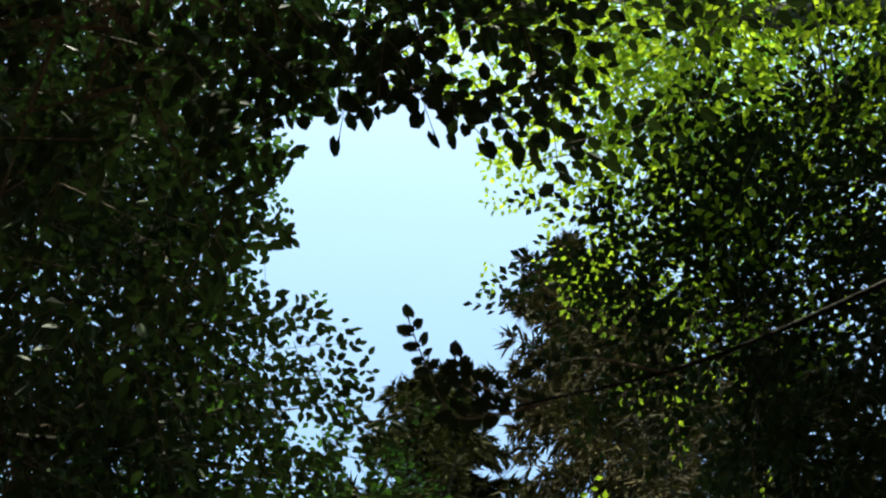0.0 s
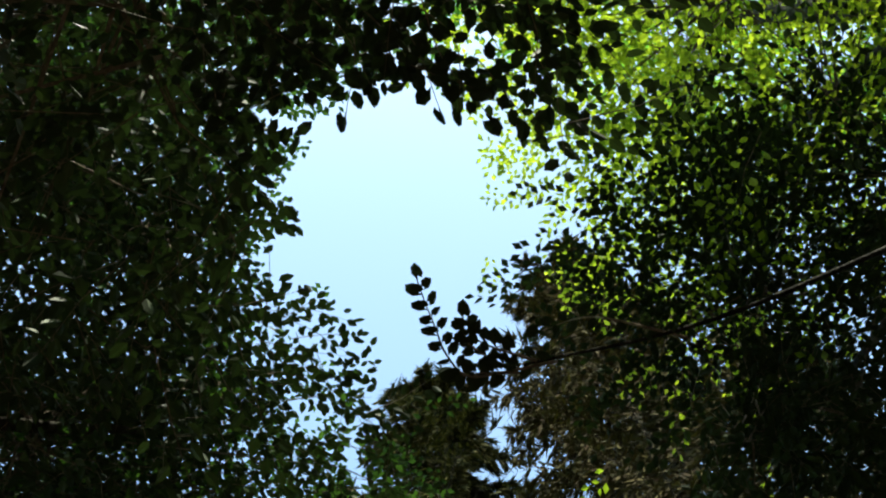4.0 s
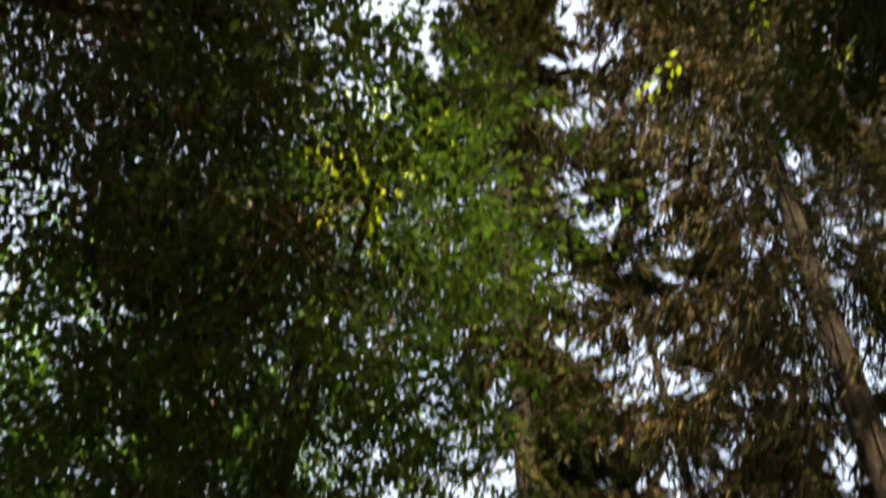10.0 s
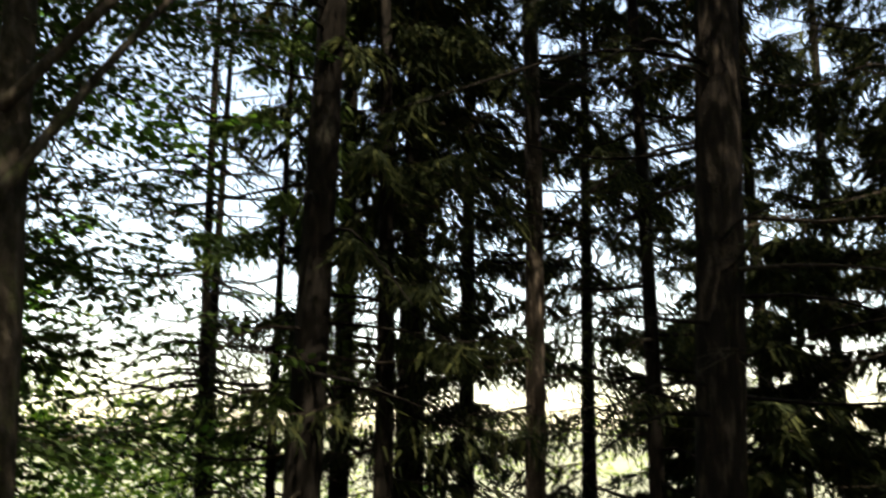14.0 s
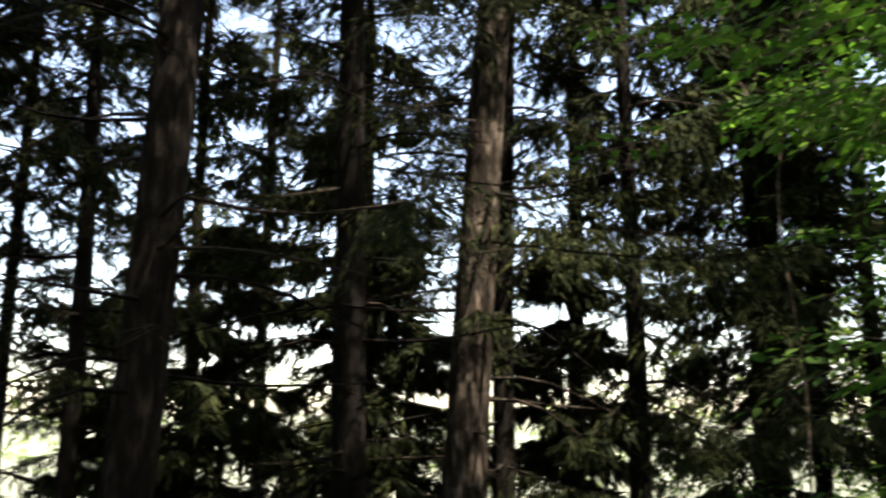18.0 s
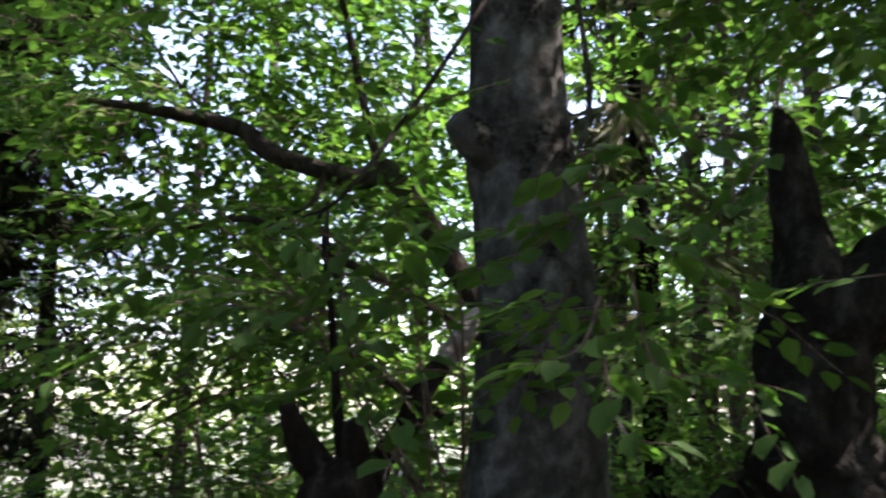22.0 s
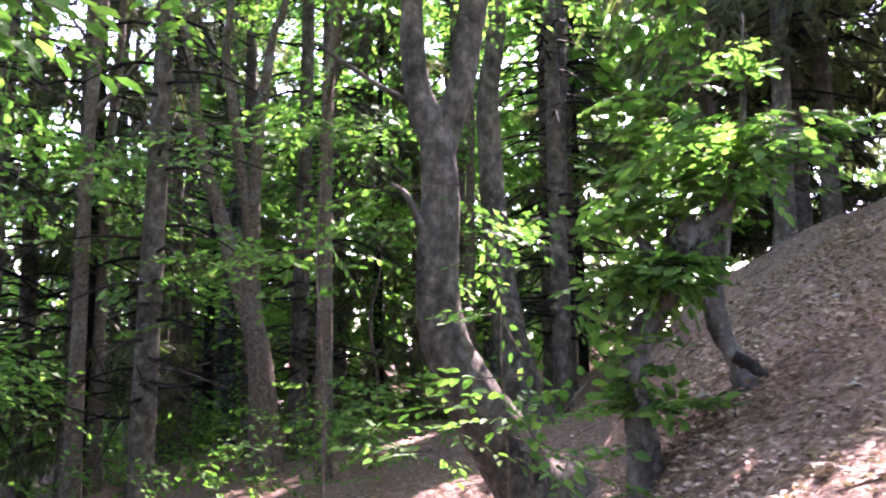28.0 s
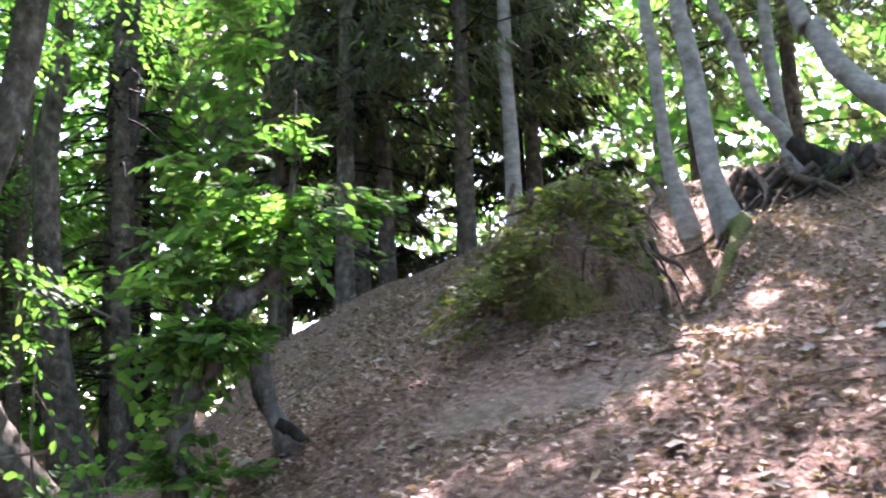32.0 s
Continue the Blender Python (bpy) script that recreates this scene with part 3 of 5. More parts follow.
# ------------------------------------------------------------ spruces
def spruce(name, base, height, radius, low, spread, label, seed, branches=110, dead=24, lean=(0.0, 0.0), needle=M_NEEDLE, group="spruces at the edge of the wood", strips=7, low_density=0.7, laterals=34, tuft=0.15, droop=1.3, fat=0.36, taper=0.75, mat=None):
    g = np.random.default_rng(seed)
    x0, y0 = base
    z0 = float(ground_z(x0, y0)) - 0.1
    t = thing(name, (x0, y0, z0), label, "tree", group)

    def axis(z):
        k = (z - z0) / height
        return np.stack([x0 + lean[0] * k + 0.06 * np.sin(z * 0.35 + seed), y0 + lean[1] * k + 0.06 * np.cos(z * 0.3 + seed), z], -1)
    zz = np.concatenate([[0, 0.25, 0.7], np.linspace(1.5, height, 12)]) + z0
    flare = np.array([1.5, 1.2, 1.06] + list(np.linspace(1, 0.04, 12) ** 0.8))
    b = Buf()
    tube(b, np.column_stack([axis(zz), radius * flare]), 14, 4, 0.025, seed=seed)
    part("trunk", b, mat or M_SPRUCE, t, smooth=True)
    # dead lower branches, each its own limb
    for k in range(dead):
        z = z0 + g.uniform(0.06, 0.42) * height * min(1, 14 / height) * 1.3
        a = g.uniform(0, 2 * np.pi)
        L = g.uniform(0.5, 1.0) * spread * 0.75
        p = axis(np.array(z))
        dx, dy = math.cos(a), math.sin(a)
        db = Buf()
        pts = [(*p, 0.026), (p[0] + dx * L * 0.4, p[1] + dy * L * 0.4, z - 0.03 * L + g.normal(0, 0.04), 0.016), (p[0] + dx * L, p[1] + dy * L, z - g.uniform(-0.15, 0.5) * L, 0.004)]
        tube(db, pts, 4, 3, cap=False)
        n2 = 9
        s = g.uniform(0.3, 1, n2)
        st = np.stack([p[0] + dx * L * s, p[1] + dy * L * s, z - 0.12 * L * s * s], 1)
        aa = a + g.choice([-1, 1], n2) * g.uniform(0.5, 1.2, n2)
        ll = g.uniform(0.15, 0.5, n2)
        segments(db, st, st + np.stack([np.cos(aa) * ll, np.sin(aa) * ll, -g.uniform(0.0, 0.6, n2) * ll], 1), 0.005, 0.0015)
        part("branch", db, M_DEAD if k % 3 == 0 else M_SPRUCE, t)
    # live branches
    branches, laterals, strips = int(branches * 0.8), int(laterals * 1.3), int(strips * 1.6)
    tiers = max(4, branches // 5)
    k = np.repeat(np.linspace(0, 0.99, tiers) ** 0.95, 5) + g.normal(0, 0.6 / tiers, tiers * 5)
    a = (np.tile(np.arange(5) * 1.2566, tiers) + np.repeat(g.uniform(0, 6.28, tiers), 5) + g.normal(0, 0.3, tiers * 5))
    k = np.clip(k, 0, 1)
    thin = g.uniform(0, 1, len(k)) < np.where(k < 0.35, low_density, 1.0)
    k, a = k[thin], a[thin]
    z = z0 + low + (height - low) * k
    m = len(z)
    L = spread * (1 - k) ** taper * g.uniform(0.65, 1.1, m) + 0.25
    p0 = axis(z)
    dirs = np.stack([np.cos(a), np.sin(a), np.zeros(m)], 1)
    sag = np.where(k > 0.75, -0.25, 0.36) * g.uniform(0.2, 1.7, m)

    def along(s):
        return p0[:, None, :] + (L[:, None] * s)[:, :, None] * dirs[:, None, :] - (L[:, None] * sag[:, None] * (s ** 1.3 - 0.55 * s ** 3))[:, :, None] * np.array([0, 0, 1.0])
    bb, nb = Buf(), Buf()
    st = along(np.broadcast_to(np.array([[0, 0.35, 0.7, 1.0]]), (m, 4)))
    for q in range(3):
        segments(bb, st[:, q], st[:, q + 1], 0.018 - 0.005 * q, 0.013 - 0.005 * q)
    per = laterals
    s = g.uniform(0.1, 1.0, (m, per))
    p = along(s)
    sd = g.choice([-1.0, 1.0], (m, per))
    la = a[:, None] + sd * g.uniform(0.4, 1.2, (m, per))
    ll = L[:, None] * 0.25 * (1.08 - s) * g.uniform(0.4, 1.3, (m, per)) + 0.14
    ld = np.stack([np.cos(la), np.sin(la), -g.uniform(0.1, 1.1, (m, per)) * droop], 2)
    ld /= np.linalg.norm(ld, axis=2)[:, :, None]
    P, D, S = p.reshape(-1, 3), ld.reshape(-1, 3), ll.ravel()
    segments(bb, P[::8], P[::8] + D[::8] * S[::8, None] * 0.8, 0.004, 0.002)
    for q in range(strips):
        f = (q + g.uniform(0, 1, len(P))) / strips
        o = P + D * (S * f)[:, None] - np.array([0, 0, 0.25]) * (S * f ** 2)[:, None]
        dd = D + g.normal(0, 0.3, D.shape) + np.array([0, 0, -0.3])
        tf = tuft * np.repeat(0.62 + 0.5 * k, per)
        needles(nb, o, dd, g.normal(0, 1, D.shape), tf * g.uniform(0.6, 1.5, len(P)), tf * fat * g.uniform(0.7, 1.3, len(P)))
    part("bough_structure", bb, M_DEAD, t, kind="stuff")
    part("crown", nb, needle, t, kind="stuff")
    return t


def needles(buf, pos, axis, normal, length, width):
    """Needle-covered twig ends, long and thin."""
    ok = ~in_break(pos)
    pos, axis, normal, length, width = pos[ok], axis[ok], normal[ok], 1.25 * length[ok], 0.68 * width[ok]
    axis = axis / (np.linalg.norm(axis, axis=1)[:, None] + 1e-9)
    side = np.cross(normal, axis)
    side /= np.linalg.norm(side, axis=1)[:, None] + 1e-9
    half = 0.5 * width[:, None] * side
    v = np.stack([pos - half, pos + half, pos + length[:, None] * axis], 1)
    buf.add(v.reshape(-1, 3), np.arange(len(pos) * 3).reshape(-1, 3))


SPRUCE_LABEL = "tall spruce with dark drooping boughs and dead lower twigs"
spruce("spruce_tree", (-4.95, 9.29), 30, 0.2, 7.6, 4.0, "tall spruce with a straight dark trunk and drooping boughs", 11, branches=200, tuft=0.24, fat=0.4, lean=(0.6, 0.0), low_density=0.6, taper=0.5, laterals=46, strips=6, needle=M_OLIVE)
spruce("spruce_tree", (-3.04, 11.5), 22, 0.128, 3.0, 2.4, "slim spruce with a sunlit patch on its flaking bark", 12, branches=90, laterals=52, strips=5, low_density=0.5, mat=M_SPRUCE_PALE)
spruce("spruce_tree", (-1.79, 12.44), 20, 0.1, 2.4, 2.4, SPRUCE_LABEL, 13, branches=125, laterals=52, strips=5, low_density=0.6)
spruce("spruce_tree", (-0.88, 9.3), 35, 0.229, 8.0, 4.8, "thick-trunked tall spruce with brown upper boughs", 14, branches=250, needle=M_BROWN, tuft=0.24, laterals=50, strips=6, fat=0.4, lean=(2.2, 0.2), mat=M_SPRUCE_MID, taper=0.5, low_density=0.9)
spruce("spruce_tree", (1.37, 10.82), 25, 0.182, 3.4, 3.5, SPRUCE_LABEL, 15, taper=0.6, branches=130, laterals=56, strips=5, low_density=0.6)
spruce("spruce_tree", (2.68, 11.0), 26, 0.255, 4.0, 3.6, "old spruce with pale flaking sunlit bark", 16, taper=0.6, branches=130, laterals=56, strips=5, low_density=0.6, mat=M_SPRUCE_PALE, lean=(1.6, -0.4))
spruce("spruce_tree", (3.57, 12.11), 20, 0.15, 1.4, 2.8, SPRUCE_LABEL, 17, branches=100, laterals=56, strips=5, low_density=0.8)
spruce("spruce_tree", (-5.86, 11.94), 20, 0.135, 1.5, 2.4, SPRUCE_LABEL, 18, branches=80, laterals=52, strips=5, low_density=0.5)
spruce("spruce_tree", (7.2, 11.84), 15, 0.14, 0.4, 3.6, "broad young spruce branched to the ground", 19, low_density=1.0, branches=155, laterals=60, strips=5, tuft=0.175)
spruce("spruce_tree", (-6.9, 10.3), 12, 0.075, 0.8, 3.2, "spindly spruce of bare level twigs and thin needles", 21, branches=70, laterals=11, strips=2, low_density=1.0, dead=44, tuft=0.2, fat=0.3)
spruce("spruce_tree", (-8.3, 12.6), 13, 0.08, 0.8, 3.4, "spindly spruce of bare level twigs and thin needles", 22, branches=70, laterals=12, strips=2, low_density=1.0, dead=40, tuft=0.2, fat=0.3)
spruce("spruce_tree", (-5.75, 10.1), 10, 0.06, 0.6, 1.5, "young spruce with fresh green boughs", 23, branches=80, laterals=34, strips=4, low_density=1.0, dead=6, needle=M_YOUNG)
far_a = spruce("spruce_tree", (-5.18, 13.04), 17, 0.13, 0.6, 2.1, "dense dark spruce in the second row", 30, branches=110, laterals=38, strips=3, tuft=0.23, fat=0.34, low_density=0.9, dead=8)
far_b = spruce("spruce_tree", (5.22, 14.03), 16, 0.14, 0.6, 2.6, "dense dark spruce in the second row", 31, branches=110, laterals=38, strips=3, tuft=0.23, fat=0.34, low_density=0.9, dead=8)
far_c = spruce("spruce_tree", (18.17, 3.88), 17, 0.13, 0.6, 2.4, "spruce of the far wood with green boughs paled for haze", 35, branches=100, laterals=36, strips=3, tuft=0.24, fat=0.34, low_density=0.9, dead=8, needle=M_FAR)
thin = spruce("spruce_tree", (7.62, -9.22), 8.4, 0.115, 2.8, 2.2, "straight spruce with a bare lower trunk on the crest", 32, branches=66, laterals=30, strips=3, tuft=0.24, fat=0.36, low_density=0.8, dead=14, needle=M_FAR, mat=M_FORK)
pair = spruce("spruce_tree", (12.82, -5.22), 17, 0.125, 7.0, 2.0, "pale straight conifer trunk with stubs of dead branches", 33, branches=36, laterals=18, strips=2, tuft=0.26, fat=0.36, dead=42, low_density=0.7, mat=M_FORK, needle=M_FAR)
small = spruce("spruce_tree", (7.17, -12.69), 6.5, 0.07, 0.3, 1.9, "small dense spruce under the taller trees", 34, branches=70, laterals=36, strips=4, tuft=0.2, fat=0.45, low_density=1.0, dead=0)
for x, y, q in ((12.92, -5.6, 0), (16.08, -2.76, 40), (18.52, -0.41, 90), (18.54, -7.59, 200), (15.62, -7.02, 260), (16.81, 1.49, 300), (10.29, -2.58, 33), (13.63, -1.36, 77), (11.48, 1.94, 120), (15.72, -4.24, 170), (10.6, -8.09, 222), (12.29, -9.5, 290), (12.26, 3.58, 310), (19.4, -3.94, 350), (9.17, -9.6, 15), (15.23, -9.28, 60), (13.3, -2.3, 15), (14.9, -1.9, 250), (15.5, -3.9, 300), (16.3, -4.6, 130), (17.6, -2.2, 10), (11.1, -8.6, 88), (12.1, -9.1, 140), (13.8, -8.4, 280), (14.6, -5.1, 205), (12.4, -0.9, 330), (14.4, 0.6, 95)):
    copy_thing(pair, pose(x, y, gz(x, y, -0.15), 0, 0, q))
for x, y, q in ((6.41, -10.15, 50), (8.3, -10.35, 90), (7.92, -10.3, 190), (6.47, -11.84, 230), (9.4, -11.6, 20), (10.6, -11.2, 120), (4.6, -13.3, 240), (3.2, -13.6, 75), (1.2, -13.2, 165), (7.2, -12.6, 300)):
    copy_thing(thin, pose(x, y, gz(x, y, -0.15), 0, 0, q))
for x, y, dz, q in ((10.22, -13.22, 0, 90), (11.93, -13.91, 0, 300), (1.56, 13.52, 0, 310), (0.07, 12.92, -2.0, 20), (1.98, 12.07, -2.2, 250), (4.6, 13.07, -2.2, 140), (-1.2, 13.4, -3.0, 60)):
    copy_thing(small, pose(x, y, gz(x, y, -0.15) + dz, 0, 0, q))
for k, (x, y, dz) in enumerate([(-4.87, 11.9, -1), (-4.6, 13.6, -2), (-0.43, 14.98, -2), (2.09, 14.55, -1), (7.06, 12.1, -3), (9.56, 15.9, 0), (0.71, 18.54, 0), (-3.04, 14.94, -3), (-2.44, 17.42, 1), (5.05, 11.58, -1), (7.84, 11.78, -2), (-4.61, 10.48, -3), (8.98, 12.09, -1)]):
    copy_thing((far_a, far_b)[k % 2], pose(x, y, gz(x, y, -0.15) + dz, 0, 0, 67 * k + 20))
# wood across the hollow
for k, (x, y, dz) in enumerate([(14.03, 4.78, 0), (23.53, -7.4, 0), (14.24, -2.62, -4), (15.79, 0.29, -3), (18.38, -5.6, -4), (14.35, -7.28, -7), (14.04, -11.19, -6), (9.28, 3.3, -5)]):
    copy_thing(far_c, pose(x, y, gz(x, y, -0.15) + dz, 0, 0, 67 * k + 20))


# ------------------------------------------------------------ broadleaved trees
def broadleaf(name, label, limbs, mat, group="", base=None, sides=20, rough=0.05, limb_name="limb"):
    """limbs: the first is the trunk, then each limb, as (x, y, z, r) rows."""
    b0 = base if base is not None else limbs[0][0][:3]
    t = thing(name, b0, label, "tree", group)
    for k, rows in enumerate(limbs):
        b = Buf()
        if k == 0:
            x, y, z, r = rows[0]
            rows = [(2 * x - rows[1][0], 2 * y - rows[1][1], z - 0.5, r * 1.25)] + list(rows)
        tube(b, rows, sides if k == 0 else 9, 7, rough, seed=k * 7 + len(limbs))
        part("trunk" if k == 0 else limb_name, b, mat, t, smooth=True)
    return t



# big beech beside the clearing
beech = broadleaf("beech_tree", "big smooth grey beech trunk with mossy lichen patches", [
    [(4.12, 2.02, gz(4.12, 2.02), 0.46), (4.1, 2.06, 0.5, 0.345), (4.1, 2.06, 1.31, 0.306), (4.11, 2.04, 1.8, 0.286), (4.12, 2.04, 2.06, 0.28), (4.1, 2.08, 2.59, 0.25), (4.08, 2.1, 2.87, 0.242), (4.07, 2.12, 3.5, 0.235), (4.05, 2.0, 6, 0.2), (3.85, 1.8, 9, 0.16), (3.7, 1.7, 13, 0.12), (3.8, 1.4, 17, 0.07), (3.9, 1.0, 21, 0.02)],
    [(3.73, 1.84, 12.14, 0.08), (4.83, -0.12, 15.12, 0.06), (6.76, -2.12, 17.14, 0.03)],
    [(3.95, 2.15, 2.78, 0.1), (3.82, 2.22, 2.89, 0.105), (3.76, 2.26, 2.97, 0.07)],
    [(4.08, 1.93, 6.1, 0.12), (3.5, 2.46, 7.38, 0.09), (2.74, 3.32, 8.39, 0.06), (1.99, 4.19, 9.22, 0.03)],
    [(3.99, 1.82, 7.67, 0.12), (3.08, 1.11, 9.13, 0.08), (2.11, 0.55, 10.6, 0.05), (1.53, 0.28, 12.09, 0.02)],
    [(3.88, 1.86, 9.16, 0.1), (2.92, 2.63, 11.15, 0.07), (2.18, 3.02, 13.14, 0.03)],
    [(4.03, 2.08, 5.27, 0.1), (5.11, 1.36, 6.44, 0.07), (6.41, 0.44, 7.37, 0.03)]], M_BEECH)
# main crown in the lime leaf, its sunlight held in the colour
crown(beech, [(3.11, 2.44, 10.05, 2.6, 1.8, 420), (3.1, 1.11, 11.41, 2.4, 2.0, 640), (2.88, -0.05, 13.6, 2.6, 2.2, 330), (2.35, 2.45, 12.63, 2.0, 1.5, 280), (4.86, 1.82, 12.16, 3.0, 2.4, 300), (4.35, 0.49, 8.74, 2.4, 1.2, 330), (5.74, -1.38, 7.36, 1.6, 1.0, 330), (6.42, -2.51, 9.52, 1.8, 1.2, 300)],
      # the clump at 5.74, -1.38 is added to block sun flecks on the trunk
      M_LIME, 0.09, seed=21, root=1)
# underside of the same beech, shade held in the leaf colour
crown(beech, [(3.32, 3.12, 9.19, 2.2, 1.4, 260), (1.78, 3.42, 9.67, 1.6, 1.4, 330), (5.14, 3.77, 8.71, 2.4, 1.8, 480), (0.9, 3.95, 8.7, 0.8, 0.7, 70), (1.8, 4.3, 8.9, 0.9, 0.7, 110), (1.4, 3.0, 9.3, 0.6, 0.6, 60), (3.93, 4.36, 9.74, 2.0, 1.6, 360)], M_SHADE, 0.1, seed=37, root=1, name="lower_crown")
# foliage added above the visible crown to keep sun off the spruces
crown(beech, [(5.47, 1.97, 20.63, 2.4, 1.6, 120), (5.3, 2.6, 17.14, 2.2, 1.6, 160), (7.35, -2.53, 17.64, 2.8, 1.3, 330), (2.3, -0.6, 19.5, 1.3, 2.2, 170)], M_LEAF, 0.17, count=12, length=0.8, fine=False, seed=28, twigs=False, name="shading_crown")

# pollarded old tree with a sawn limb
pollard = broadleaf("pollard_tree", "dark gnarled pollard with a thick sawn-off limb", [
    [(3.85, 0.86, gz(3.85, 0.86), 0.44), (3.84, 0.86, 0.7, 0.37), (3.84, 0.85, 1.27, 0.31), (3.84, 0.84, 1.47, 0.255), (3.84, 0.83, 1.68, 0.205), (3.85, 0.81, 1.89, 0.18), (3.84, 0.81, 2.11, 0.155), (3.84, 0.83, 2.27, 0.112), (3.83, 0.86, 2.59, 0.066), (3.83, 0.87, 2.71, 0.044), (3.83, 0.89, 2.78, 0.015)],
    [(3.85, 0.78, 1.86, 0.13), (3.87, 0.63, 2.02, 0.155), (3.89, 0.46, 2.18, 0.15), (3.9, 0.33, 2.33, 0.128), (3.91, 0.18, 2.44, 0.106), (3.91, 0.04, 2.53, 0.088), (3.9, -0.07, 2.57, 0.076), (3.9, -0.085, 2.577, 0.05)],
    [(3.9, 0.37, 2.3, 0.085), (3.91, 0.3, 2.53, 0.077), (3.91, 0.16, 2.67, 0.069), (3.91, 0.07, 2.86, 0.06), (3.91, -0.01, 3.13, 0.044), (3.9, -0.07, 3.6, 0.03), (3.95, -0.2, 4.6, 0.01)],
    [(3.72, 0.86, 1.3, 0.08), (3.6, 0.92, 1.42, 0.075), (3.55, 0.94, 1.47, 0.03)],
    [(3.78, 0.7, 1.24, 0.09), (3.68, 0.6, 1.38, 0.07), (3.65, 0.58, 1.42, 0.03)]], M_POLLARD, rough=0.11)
crown(pollard, [(3.92, 0.53, 3.4, 1.0, 0.9, 95), (4.48, -0.45, 3.63, 1.2, 0.9, 120), (3.82, 1.08, 2.48, 0.7, 0.8, 38), (3.77, 0.58, 1.21, 0.7, 0.5, 40), (4.5, 0.05, 4.72, 1.6, 1.0, 200)], M_LEAF, 0.1, seed=22)

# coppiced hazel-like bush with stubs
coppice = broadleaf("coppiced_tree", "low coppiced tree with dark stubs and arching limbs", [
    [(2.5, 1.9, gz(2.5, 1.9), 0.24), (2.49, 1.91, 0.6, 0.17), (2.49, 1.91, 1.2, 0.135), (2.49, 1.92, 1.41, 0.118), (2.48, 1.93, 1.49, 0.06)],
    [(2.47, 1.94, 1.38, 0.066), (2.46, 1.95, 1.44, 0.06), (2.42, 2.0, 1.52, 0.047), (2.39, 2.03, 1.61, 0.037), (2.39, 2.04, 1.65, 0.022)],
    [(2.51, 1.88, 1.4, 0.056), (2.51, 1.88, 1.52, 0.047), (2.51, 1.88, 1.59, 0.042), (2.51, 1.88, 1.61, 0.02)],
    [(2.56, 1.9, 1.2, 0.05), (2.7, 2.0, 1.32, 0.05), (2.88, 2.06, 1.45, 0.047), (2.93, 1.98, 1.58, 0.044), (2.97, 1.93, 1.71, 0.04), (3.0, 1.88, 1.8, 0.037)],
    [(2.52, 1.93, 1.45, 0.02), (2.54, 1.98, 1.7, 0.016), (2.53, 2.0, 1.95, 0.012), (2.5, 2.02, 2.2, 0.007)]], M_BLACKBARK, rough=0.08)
# pale bark on the stub end stands in for its sunlit tip
part_buf = Buf()
tube(part_buf, [(3.0, 1.88, 1.8, 0.037), (3.03, 1.84, 1.86, 0.038), (3.05, 1.8, 1.93, 0.03), (3.07, 1.78, 1.99, 0.008)], 9, 5, 0.14, seed=4)
part("lit_broken_stub", part_buf, M_PALE, coppice, "broken limb end paled as if sunlit")
arch = broadleaf("leaning_beech_tree", "young beech with long arching grey boughs", [
    [(4.95, 2.1, gz(4.95, 2.1), 0.16), (4.85, 2.2, 0.9, 0.12), (4.6, 2.45, 1.9, 0.075), (4.39, 2.68, 2.47, 0.064), (4.34, 2.76, 2.61, 0.064), (4.27, 2.86, 2.77, 0.063), (4.22, 2.93, 2.89, 0.062), (4.19, 2.98, 2.905, 0.067), (4.13, 3.06, 2.86, 0.053), (4.02, 3.21, 2.9, 0.05), (3.89, 3.36, 2.95, 0.05), (3.8, 3.46, 3.01, 0.049), (3.74, 3.52, 3.09, 0.044), (3.61, 3.65, 3.13, 0.041), (3.4, 3.86, 3.17, 0.03), (3.2, 4.1, 3.2, 0.012)],
    [(4.6, 2.46, 1.95, 0.03), (4.15, 2.7, 2.2, 0.022), (3.88, 2.89, 2.34, 0.021), (3.78, 3.02, 2.4, 0.022), (3.7, 3.12, 2.49, 0.021), (3.61, 3.22, 2.53, 0.02), (3.51, 3.32, 2.56, 0.017), (3.35, 3.5, 2.5, 0.008)],
    [(4.3, 2.6, 1.6, 0.024), (3.8, 2.84, 1.91, 0.021), (3.78, 2.86, 2.06, 0.02), (3.75, 2.89, 2.24, 0.018), (3.72, 2.94, 2.37, 0.015), (3.71, 2.95, 2.64, 0.009)],
    [(3.71, 2.95, 2.62, 0.009), (3.66, 3.01, 2.5, 0.007), (3.6, 3.06, 2.38, 0.004)],
    [(4.19, 2.98, 2.9, 0.03), (4.2, 3.1, 3.3, 0.024), (4.3, 3.4, 4.2, 0.016), (4.4, 3.9, 5.4, 0.008)],
    [(4.02, 3.21, 2.9, 0.02), (3.9, 3.2, 2.7, 0.014), (3.75, 3.3, 2.6, 0.008)]], M_DARKBARK)
crown(arch, [(4.51, 4.07, 3.88, 1.4, 1.2, 260), (4.56, 4.98, 4.92, 2.0, 1.6, 420), (4.21, 3.78, 2.24, 1.0, 0.8, 120), (5.32, 4.86, 2.63, 1.4, 1.1, 200), (6.29, 5.54, 5.36, 2.2, 2.2, 420), (4.67, 3.12, 1.53, 1.0, 0.6, 90)],
      M_LEAF, 0.1, seed=23)

